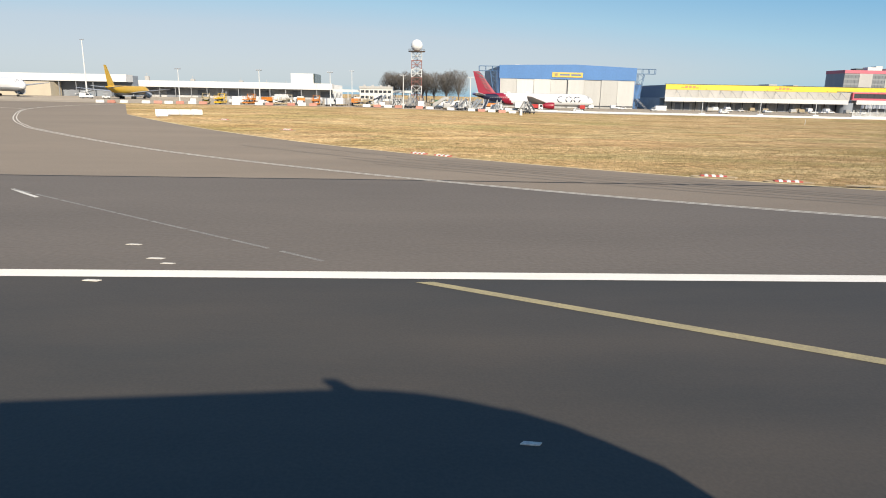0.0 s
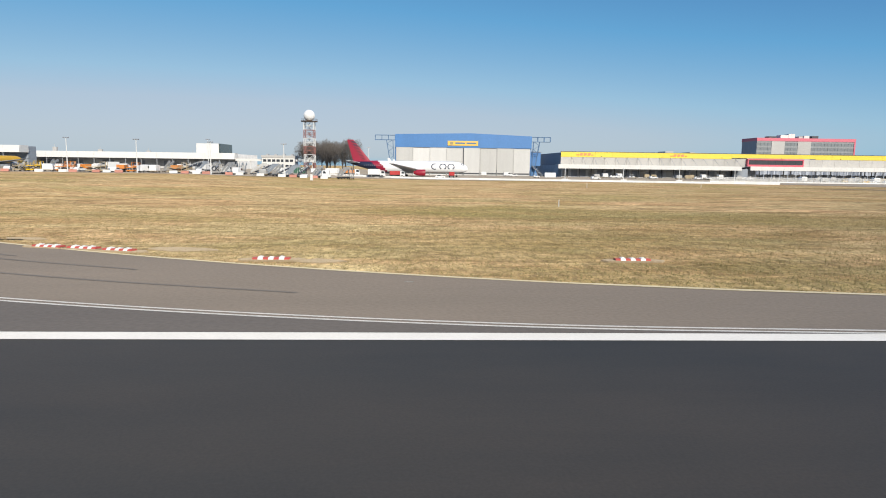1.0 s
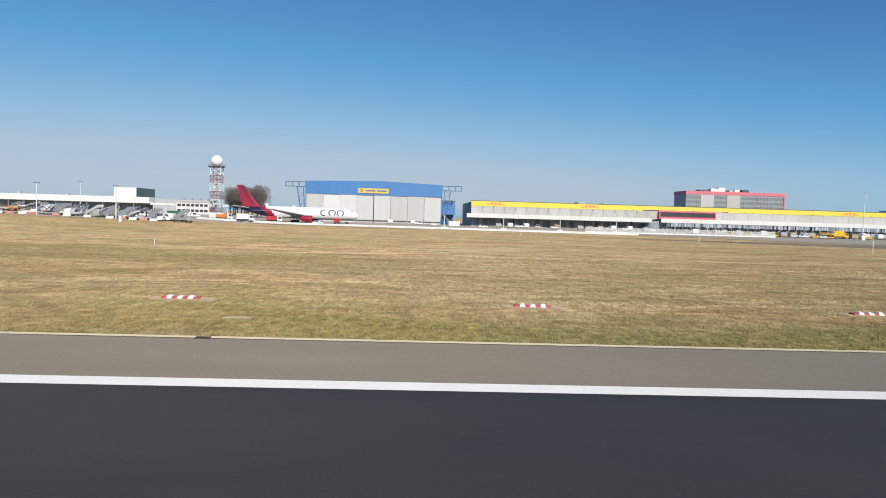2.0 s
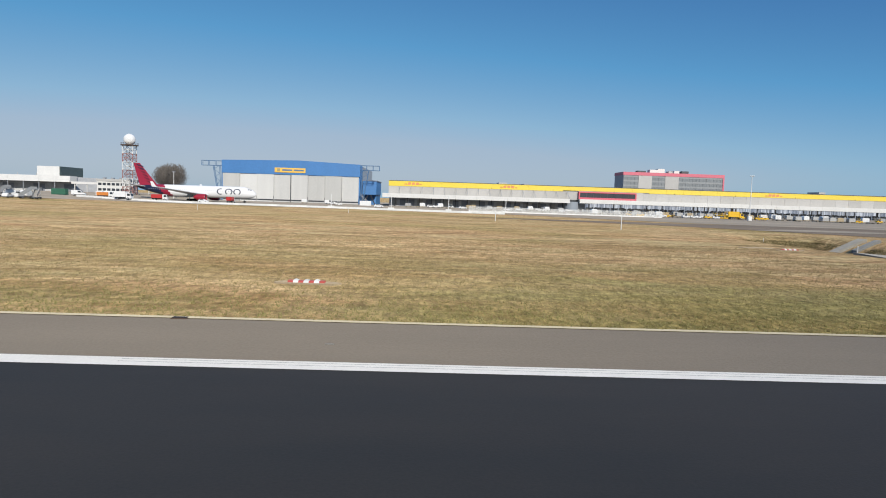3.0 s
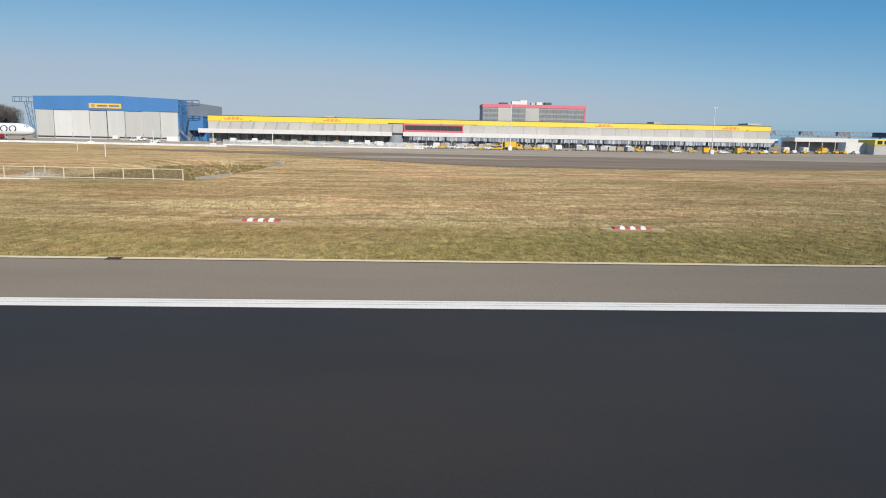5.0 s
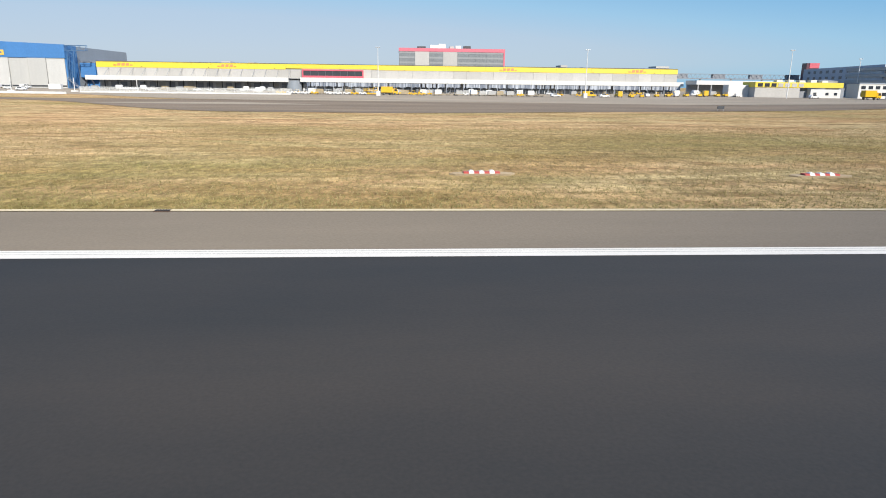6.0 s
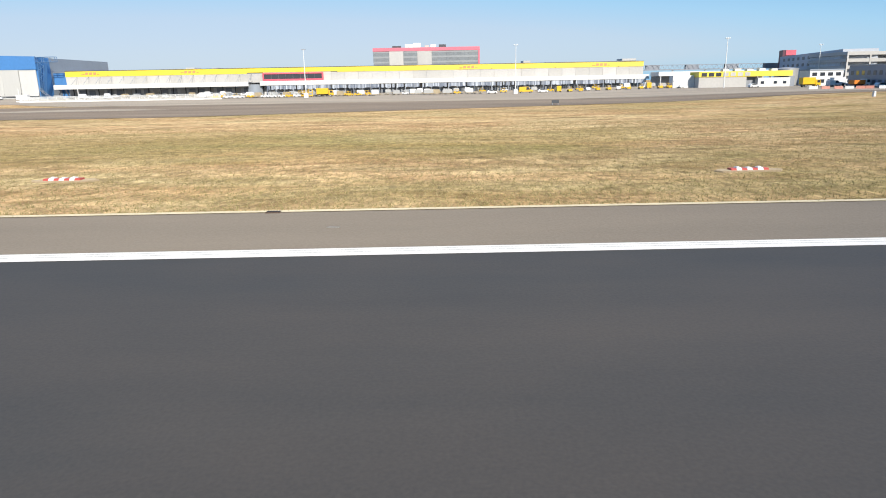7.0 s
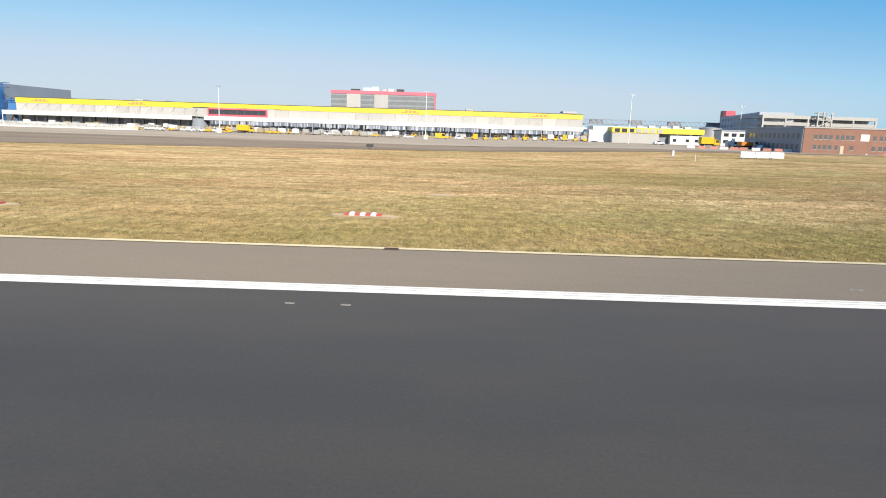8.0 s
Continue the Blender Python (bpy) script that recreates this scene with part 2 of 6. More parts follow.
WHITE_GLOSS = mat("white_vehicle_paint", (0.80, 0.80, 0.79), 0.28, 0, 0.8, amount=0.08)
CREAM = mat("cream_panel", (0.60, 0.53, 0.41), 0.7, 0, 0.2, amount=0.15, stretch=(1, 1, 0.2))
PALE = mat("pale_grey_cladding", (0.50, 0.485, 0.46), 0.6, 0, 0.15, amount=0.14, stretch=(1, 1, 0.15))
DOOR_GREY = mat("hangar_door_sheet", (0.58, 0.575, 0.555), 0.55, 0, 0.2, amount=0.15, stretch=(1.5, 1, 0.12))
DOOR_LIGHT = mat("pale_hangar_door_sheet", (0.66, 0.655, 0.635), 0.55, 0, 0.2, amount=0.12, stretch=(1.5, 1, 0.12))
BLUE = mat("blue_cladding", (0.075, 0.23, 0.52), 0.5, 0, 0.12, amount=0.18, stretch=(1, 1, 0.2))
BLUE_STEEL = mat("blue_painted_steel", (0.10, 0.20, 0.36), 0.5, 0, 0.5, amount=0.2)
GREY_CLAD = mat("blue_grey_cladding", (0.30, 0.335, 0.38), 0.6, 0, 0.2, amount=0.15, stretch=(1, 1, 0.15))
DARK_CLAD = mat("dark_slate_cladding", (0.29, 0.315, 0.36), 0.5, 0, 0.3, amount=0.25, stretch=(1, 1, 0.2))
YELLOW = mat("yellow_fascia", (0.80, 0.62, 0.05), 0.5, 0, 0.1, amount=0.10, stretch=(1, 1, 0.3))
YELLOW_PAINT = mat("yellow_vehicle_paint", (0.80, 0.50, 0.02), 0.35, 0, 0.8, amount=0.15)
AMBER = mat("amber_sign_panel", (0.86, 0.55, 0.10), 0.5, 0, 0.5, amount=0.1)
LOGO_RED = mat("red_fascia_lettering", (0.74, 0.30, 0.12), 0.6, 0, 0.5, amount=0.1)
RED = mat("red_cladding", (0.62, 0.11, 0.15), 0.5, 0, 0.2, amount=0.15)
FADED_RED = mat("faded_red_parapet", (0.66, 0.17, 0.22), 0.6, 0, 0.2, amount=0.12)
RED_DARK = mat("maroon_cladding", (0.10, 0.025, 0.045), 0.5, 0, 0.3, amount=0.2)
RED_PAINT = mat("red_vehicle_paint", (0.52, 0.035, 0.035), 0.35, 0, 0.8, amount=0.2)
ORANGE = mat("orange_vehicle_paint", (0.72, 0.25, 0.04), 0.45, 0, 0.8, amount=0.25)
GREEN_PAINT = mat("green_vehicle_paint", (0.05, 0.16, 0.10), 0.5, 0, 0.8, amount=0.2)
NAVY = mat("navy_aircraft_paint", (0.022, 0.028, 0.065), 0.3, 0, 0.5, amount=0.2)
CRIMSON = mat("crimson_aircraft_paint", (0.34, 0.02, 0.05), 0.35, 0, 0.5, amount=0.15)
AIR_WHITE = mat("white_aircraft_paint", (0.82, 0.82, 0.82), 0.3, 0, 0.4, amount=0.06)
AIR_YELLOW = mat("yellow_aircraft_paint", (0.78, 0.45, 0.02), 0.35, 0, 0.4, amount=0.08)
AIR_GREY = mat("grey_aircraft_paint", (0.42, 0.43, 0.45), 0.4, 0, 0.4, amount=0.12)
STEEL = mat("galvanised_steel", (0.50, 0.51, 0.52), 0.45, 0.6, 1.5, amount=0.2)
POLE_WHITE = mat("white_mast_paint", (0.74, 0.74, 0.72), 0.5, 0, 0.6, amount=0.12)
DARK_STEEL = mat("dark_steel", (0.07, 0.075, 0.085), 0.5, 0.3, 1.0, amount=0.25)
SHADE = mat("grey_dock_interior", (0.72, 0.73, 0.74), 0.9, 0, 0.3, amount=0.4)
DOCK_DOOR = mat("dark_blue_dock_door", (0.30, 0.325, 0.37), 0.6, 0, 0.5, amount=0.25)
CURTAIN = mat("pale_blue_strip_curtain", (0.42, 0.45, 0.50), 0.5, 0, 0.8, amount=0.3, stretch=(3, 1, 0.1))
GLASS = mat("dark_window_glass", (0.055, 0.062, 0.074), 0.08, 0, 0.3, amount=0.3)
GLASS_DULL = mat("dull_window_glass", (0.10, 0.11, 0.125), 0.45, 0, 0.3, amount=0.3)
# a few panes: the amber reflection is painted in as base colour
GLASS_WARM = mat("amber_reflection_paint", (0.50, 0.34, 0.10), 0.15, 0, 0.3, amount=0.2)
RUBBER = mat("black_rubber", (0.02, 0.02, 0.02), 0.85, 0, 2.0, amount=0.3)
BRICK = mat("orange_brick_wall", (0.45, 0.26, 0.19), 0.85, 0, 0.35, col2=(0.33, 0.17, 0.115), fine=14, bump=0.3)
BARK = mat("grey_brown_bark", (0.20, 0.178, 0.158), 0.9, 0, 0.8, amount=0.35)
TAN_METAL = mat("dusty_tan_metal", (0.46, 0.37, 0.23), 0.6, 0.1, 0.8, amount=0.3)
PLASTIC_RED = mat("faded_red_plastic", (0.60, 0.27, 0.20), 0.55, 0, 0.8, amount=0.25)
PLASTIC_WHITE = mat("white_plastic", (0.80, 0.79, 0.76), 0.5, 0, 0.8, amount=0.12)
SIGN_RED = mat("signal_red_paint", (0.55, 0.10, 0.075), 0.5, 0, 2.0, amount=0.2)
ALU = mat("aluminium_sheet", (0.47, 0.47, 0.46), 0.45, 0.3, 0.7, amount=0.25)
BROWN_IRON = mat("rusty_iron", (0.13, 0.085, 0.06), 0.8, 0.2, 2.0, amount=0.4)


def vary(m, lo, hi):
    """Makes each object that wears m darker or lighter than its neighbour."""
    nt = m.node_tree
    p = nt.nodes["Principled BSDF"]
    src = p.inputs["Base Color"].links[0].from_socket
    info = nt.nodes.new("ShaderNodeObjectInfo")
    ramp = nt.nodes.new("ShaderNodeValToRGB")
    ramp.color_ramp.elements[0].color, ramp.color_ramp.elements[1].color = (*lo, 1), (*hi, 1)
    mul = nt.nodes.new("ShaderNodeMix")
    mul.data_type, mul.blend_type = "RGBA", "MULTIPLY"
    mul.inputs[0].default_value = 1.0
    nt.links.new(info.outputs["Random"], ramp.inputs[0])
    nt.links.new(src, mul.inputs[6])
    nt.links.new(ramp.outputs[0], mul.inputs[7])
    nt.links.new(mul.outputs[2], p.inputs["Base Color"])


vary(CURTAIN, (0.35, 0.40, 0.50), (1.5, 1.5, 1.5))
for m in (PALE, DOOR_GREY, DOOR_LIGHT, PLASTIC_WHITE, PLASTIC_RED):
    vary(m, (0.90, 0.90, 0.89), (1.08, 1.08, 1.08))

# ---- building blocks ----
def smooth(a, b, v):
    t = min(1.0, max(0.0, (v - a) / (b - a)))
    return t * t * (3 - 2 * t)


def terrain(x, y):
    """The height of the ground: it rises a little to the west apron and dips at the ditch."""
    z = 2.0 * smooth(60, -30, x) * smooth(75, 190, y)
    z += 0.9 * smooth(385, 445, x) * smooth(85, 135, y)
    z -= 3.2 * smooth(207.5, 221, x) * min(1.0, max(0.0, (232.6 - x) / 6.5)) * smooth(83.6, 90.0, y) * smooth(143, 127, y)
    return z


class Build:
    """Collects faces for one mesh."""

    def __init__(self):
        self.v, self.f, self.m = [], [], []

    def face(self, pts, mi=0):
        n = len(self.v)
        self.v += [tuple(p) for p in pts]
        self.f.append(tuple(range(n, n + len(pts))))
        self.m.append(mi)

    def box(self, x0, x1, y0, y1, z0, z1, mi=0):
        n = len(self.v)
        self.v += [(x, y, z) for z in (z0, z1) for x, y in ((x0, y0), (x1, y0), (x1, y1), (x0, y1))]
        for q in ((3, 2, 1, 0), (4, 5, 6, 7), (0, 1, 5, 4), (1, 2, 6, 5), (2, 3, 7, 6), (3, 0, 4, 7)):
            self.f.append(tuple(n + i for i in q))
            self.m.append(mi)
        return self

    def prism(self, poly, axis, a, b, mi=0):
        """A polygon, in the two other axes, drawn out along an axis from a to b."""
        def at(p, w):
            return {0: (w, p[0], p[1]), 1: (p[0], w, p[1]), 2: (p[0], p[1], w)}[axis]
        n, k = len(self.v), len(poly)
        self.v += [at(p, a) for p in poly] + [at(p, b) for p in poly]
        for i in range(k):
            j = (i + 1) % k
            self.f.append((n + i, n + j, n + k + j, n + k + i))
            self.m.append(mi)
        self.f += [tuple(n + i for i in reversed(range(k))), tuple(n + k + i for i in range(k))]
        self.m += [mi, mi]
        return self

    def tube(self, p, q, r0, r1=None, n=6, mi=0):
        r1 = r0 if r1 is None else r1
        p, q = Vector(p), Vector(q)
        d = (q - p).normalized()
        u = d.orthogonal().normalized()
        w = d.cross(u)
        k = len(self.v)
        for c, r in ((p, r0), (q, r1)):
            for i in range(n):
                a = 2 * math.pi * i / n
                self.v.append(tuple(c + r * (math.cos(a) * u + math.sin(a) * w)))
        for i in range(n):
            j = (i + 1) % n
            self.f.append((k + i, k + j, k + n + j, k + n + i))
            self.m.append(mi)
        self.f += [tuple(k + i for i in reversed(range(n))), tuple(k + n + i for i in range(n))]
        self.m += [mi, mi]
        return self

    def rings(self, rings, mi=None, caps=True):
        """A skin over rings of equal length; mi(points) gives a face's material."""
        n, k = len(self.v), len(rings[0])
        for r in rings:
            self.v += [tuple(p) for p in r]
        for a in range(len(rings) - 1):
            for i in range(k):
                j = (i + 1) % k
                q = (n + a * k + i, n + a * k + j, n + (a + 1) * k + j, n + (a + 1) * k + i)
                self.f.append(q)
                self.m.append(mi([self.v[t] for t in q]) if mi else 0)
        if caps:
            self.f += [tuple(n + i for i in reversed(range(k))), tuple(n + (len(rings) - 1) * k + i for i in range(k))]
            self.m += [0, 0]
        return self

    def mesh(self, name, mats, rounded=False, bevel=0.0, clean=False):
        me = bpy.data.meshes.new(name)
        me.from_pydata(self.v, [], self.f)
        for m in mats if isinstance(mats, (list, tuple)) else [mats]:
            me.materials.append(m)
        me.polygons.foreach_set("material_index", self.m)
        b = bmesh.new()
        b.from_mesh(me)
        if clean:
            bmesh.ops.remove_doubles(b, verts=b.verts, dist=0.0005)
        bmesh.ops.recalc_face_normals(b, faces=b.faces)
        if bevel:
            bmesh.ops.bevel(b, geom=b.edges[:], offset=bevel, segments=2, affect="EDGES", clamp_overlap=True)
        b.to_mesh(me)
        b.free()
        if rounded:
            me.polygons.foreach_set("use_smooth", [True] * len(me.polygons))
            me.set_sharp_from_angle(angle=radians(40))
        return me


def thing(name, label, category, group="", at=None, kind=""):
    """An Empty that carries a thing's parts."""
    ob = new(name)
    ob.empty_display_size = 0.5
    if at is not None:
        ob.matrix_basis = at
    return tagged(ob, label, category, group, kind)


def part(name, build, mats, parent, label="", rounded=False, bevel=0.0, clean=False, place=None):
    me = build if isinstance(build, bpy.types.Mesh) else build.mesh(name, mats, rounded, bevel, clean)
    ob = new(name, me)
    ob.parent = parent
    if place is not None:
        ob.matrix_basis = place
    return tagged(ob, label)


def solid(name, build, mats, label, category, group="", kind="", rounded=False, bevel=0.0, clean=False, at=None):
    ob = new(name, build.mesh(name, mats, rounded, bevel, clean))
    if at is not None:
        ob.matrix_basis = at
    return tagged(ob, label, category, group, kind)


def sheet(name, xs, lo, hi, rows, mats, label, category, lift, thick=0.0, kind="structure"):
    """A strip of ground between two lines lo(x) and hi(x), laid on the terrain."""
    b = Build()
    grid = [[(x, y, terrain(x, y) + lift) for y in np.linspace(lo(x), hi(x), rows + 1)] for x in xs]
    n = rows + 1
    b.v = [p for col in grid for p in col]
    for i in range(len(grid) - 1):
        for j in range(rows):
            b.f.append((i * n + j, (i + 1) * n + j, (i + 1) * n + j + 1, i * n + j + 1))
            b.m.append(0)
    return solid(name, b, mats, label, category, kind=kind)


def steps(a, b, d):
    return list(np.linspace(a, b, max(2, int(round(abs(b - a) / d)) + 1)))


# ---- ground, runway and taxiways ----
EDGE_Y, STRIPE = 41.8, (34.97, 35.84)


def grass_edge(x):
    """Where the western exit's pavement ends at the grass."""
    u = max(0.0, 76 - x)
    return EDGE_Y + 0.09 * u + 0.0046 * u * u


def exit_line(x):
    """The exit's double edge line."""
    u = max(0.0, 68 - x)
    return STRIPE[1] + 0.01 * u + 0.0043 * u * u


gx = sorted(set([-3500, -2000, -1200, -700] + steps(-400, 190, 10) + steps(190, 250, 1) + steps(250, 700, 10) + [900, 1300, 2200, 4000]))
gy = sorted(set([-1500, -600, -200, -60, 20] + steps(40, 80, 5) + steps(80, 140, 1.5) + steps(140, 240, 8) + steps(250, 520, 30) + [700, 1100, 2000, 4500]))
g = Build()
g.v = [(x, y, terrain(x, y) - 0.04) for x in gx for y in gy]
for i in range(len(gx) - 1):
    for j in range(len(gy) - 1):
        k = i * len(gy) + j
        g.f.append((k, k + len(gy), k + len(gy) + 1, k + 1))
        g.m.append(0)
solid("ground", g, GRASS, "mown winter grass, straw coloured with green patches", "grass field", kind="structure", rounded=True)

far_x = steps(-400, 900, 20)
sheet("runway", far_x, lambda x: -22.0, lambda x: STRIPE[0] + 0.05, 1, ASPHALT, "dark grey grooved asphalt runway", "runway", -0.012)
sheet("runway_shoulder", steps(-20, 900, 10), lambda x: STRIPE[0] + 0.05, lambda x: EDGE_Y, 1, SHOULDER, "lighter brown-grey asphalt runway shoulder", "runway shoulder", -0.016)
for lo, hi, way in ((*STRIPE, steps(-400, 150, 20)), (STRIPE[0], STRIPE[0] + 0.41, steps(150, 900, 20)), (STRIPE[0] + 0.43, STRIPE[0] + 0.67, steps(150, 900, 20)), (STRIPE[0] + 0.69, STRIPE[1], steps(150, 900, 20))):
    sheet("runway_side_stripe", way, lambda x: lo, lambda x: hi, 1, LINE_WHITE, "long white painted runway side stripe", "road marking", 0.0)
sheet("pavement_edge", steps(60, 900, 6), lambda x: grass_edge(x) - 0.02, lambda x: grass_edge(x) + 0.36, 1, KERB, "pale dusty strip along the shoulder's edge", "kerb", 0.008)
sheet("pavement_edge_west", steps(-64, 60, 3), lambda x: grass_edge(x) - 0.02, lambda x: grass_edge(x) + 0.3, 1, KERB, "pale dusty strip along the exit's edge", "kerb", 0.008)
def west_edge(x):
    """The exit's far edge: along the grass, then out to the apron."""
    return grass_edge(x) if x > -64 else min(217.5, grass_edge(-64) + 2.3 * (-64 - x))


ex = steps(-230, -90, 10) + steps(-85, 82, 2.5)
sheet("exit_taxiway", ex, lambda x: STRIPE[1] - 0.04, west_edge, 30, TAXI,
      "grey-brown asphalt exit taxiway that curves away", "taxiway", -0.008)
sheet("taxiway_patch", steps(-230, -10, 8) + steps(-8, 68, 4), lambda x: STRIPE[1] - 0.02, lambda x: min(60.6, exit_line(x)) if x > -9 else 60.6, 2, TAXI_DARK,
      "darker asphalt surface beside the runway", "taxiway", 0.0)
sheet("paving_seam", steps(-230, 26, 4), lambda x: 60.5 - 0.02 * max(0, x + 8), lambda x: 60.85 - 0.02 * max(0, x + 8), 1, SEAM, "black bitumen seam between two pavings", "seam", 0.004)
def ribbon(name, pts, width, material, label, lift):
    """A painted band of even width along a smooth way."""
    q = Build()
    ring = []
    for k, p in enumerate(pts):
        d = (pts[min(k + 1, len(pts) - 1)] - pts[max(k - 1, 0)]).normalized()
        nrm = Vector((-d.y, d.x)) * width / 2
        ring.append([(*(p + s * nrm), terrain(*(p + s * nrm)) + lift) for s in (-1, 1)])
    for a, c in zip(ring, ring[1:]):
        q.face([a[0], a[1], c[1], c[0]])
    return solid(name, q, material, label, "road marking", kind="structure")


def flowing(ctrl, n=10):
    """Points of a smooth curve through ctrl."""
    c = [Vector(p) for p in ctrl]
    c = [2 * c[0] - c[1]] + c + [2 * c[-1] - c[-2]]
    out = []
    for p0, p1, p2, p3 in zip(c, c[1:], c[2:], c[3:]):
        for k in range(n):
            t = k / n
            out.append(0.5 * (2 * p1 + (p2 - p0) * t + (2 * p0 - 5 * p1 + 4 * p2 - p3) * t * t + (3 * p1 - p0 - 3 * p2 + p3) * t ** 3))
    return out + [c[-2]]


edge_way = [(x, exit_line(x)) for x in range(68, -50, -12)] + [(-60.8, 107.6), (-66.7, 114.8), (-71.3, 121), (-78.0, 131.8), (-86.7, 148.3), (-90.7, 159), (-92.3, 173), (-92, 203)]
for off in (0.0, 0.40):
    ribbon("taxiway_edge_line", flowing([(x + off * (0.4 + 0.5 * (x < -60)), y + off * (0.9 - 0.5 * (x < -80))) for x, y in edge_way]), 0.17, LINE_OLD, "thin white line of a double taxiway edge marking", 0.008)
ribbon("taxiway_edge_line", flowing([(-90.6, 158), (-100, 162), (-122, 167)]), 0.3, LINE_OLD, "thin white line of a side taxiway", 0.008)
yl = Build()
yl.face([(-7.6, 34.55, 0.0), (-7.0, 34.62, 0.0), (20.6, 18.35, 0.0), (20.2, 17.95, 0.0)])
solid("lead_off_line", yl, LINE_YELLOW, "worn pale yellow taxi line on the runway", "road marking", kind="structure")
fl = Build()
for a in range(9):
    p, q = Vector((-32.1, 54.0)), Vector((-10.5, 36.7))
    c0, c1 = p.lerp(q, a / 9), p.lerp(q, a / 9 + (0.085 if a in (0, 7, 8) else 0.105))
    fl.face([(c0.x, c0.y, 0.012), (c0.x + 0.15, c0.y + 0.1, 0.012), (c1.x + 0.15, c1.y + 0.1, 0.012), (c1.x, c1.y, 0.012)])
solid("faded_line", fl, LINE_FADED, "faded remains of a white painted line", "road marking", kind="structure")
ribbon("faded_line", [Vector((-32.1, 54.1)), Vector((-30.6, 52.6)), Vector((-28.9, 51.0))], 0.24, LINE_OLD, "short clear piece of an old white line", 0.01)
for cx, cy, lx in ((-18.8, 39.6, 0.32), (-17.1, 37.4, 0.34), (-16.4, 36.7, 0.26), (-18.0, 34.5, 0.30), (-5.5, 24.4, 0.20), (51.9, 44.8, 0.22), (72.9, 38.1, 0.22), (84.5, 38.5, 0.24),
                   (155.5, 38.1, 0.16), (184.4, 38.1, 0.10), (201.2, 37.4, 0.28), (286.1, 40.0, 0.22), (326.3, 38.0, 0.14), (340.7, 38.8, 0.24), (398.7, 37.3, 0.24),
                   (381.3, 33.6, 0.14), (382.8, 33.6, 0.14), (74.2, 30.1, 0.10), (94.6, 33.0, 0.06), (289.0, 30.6, 0.05)):
    pb = Build()
    pb.prism([(cx - lx, cy), (cx + lx * 0.7, cy - 0.25 * lx), (cx + lx, cy + 0.2 * lx), (cx - lx * 0.6, cy + 0.45 * lx)], 2, -0.01, 0.014)
    solid("paint_remnant", pb, LINE_FADED if cx > 0 else LINE_OLD, "scrap of worn white marking paint on asphalt", "road marking", kind="structure")


TYRE = mat("rubber_tyre_mark", (0.165, 0.143, 0.118), 0.8, 0, 0.5, col2=(0.20, 0.172, 0.14), fine=6)
mark_rng = random.Random(17)
for k in range(6):
    off = 7.5 + 2.1 * k + mark_rng.uniform(-0.8, 0.8)
    x1 = 40 - 4 * k + mark_rng.uniform(-12, 12)
    x0 = x1 - mark_rng.uniform(30, 60)
    way = [(x, exit_line(x) + off * (0.55 + 0.45 * smooth(60, -40, x)) + 0.02 * (x1 - x) * mark_rng.uniform(0.9, 1.1)) for x in np.linspace(x1, x0, 7)]
    way = [(x, y) for x, y in way if STRIPE[1] + 1 < y < grass_edge(x) - 1.2]
    if len(way) > 2:
        ribbon("tyre_mark", flowing(way), 0.2, TYRE, "dark curved tyre mark on the taxiway", 0.006)


def east_near(x):
    return 128 + 0.33 * max(0, x - 302) + 56 * smooth(275, 205, x)


sheet("east_taxiway", steps(158, 900, 6), lambda x: min(202.0, east_near(x) + 19 * smooth(215, 160, x)), lambda x: 203 - 8 * smooth(300, 400, x), 8, TAXI_EAST, "dark asphalt taxiway beyond the grass", "taxiway", 0.015)
sheet("apron", steps(-420, 900, 20), lambda x: (203 - 8 * smooth(300, 400, x)) if x > 250 else 205 + 60 * smooth(250, 170, x) - 48 * smooth(40, 0, x),
      lambda x: 640, 24, APRON, "pale dusty concrete apron", "apron", 0.03)
sheet("dusty_paving_strip", steps(232, 285, 6), lambda x: 163 + 0.06 * (x - 232), lambda x: 163 + 0.06 * (x - 232) + 14 * math.sin(math.pi * (x - 232) / 53.01), 2, APRON,
      "strip of dusty tan paving beside the taxiway", "taxiway", 0.03)


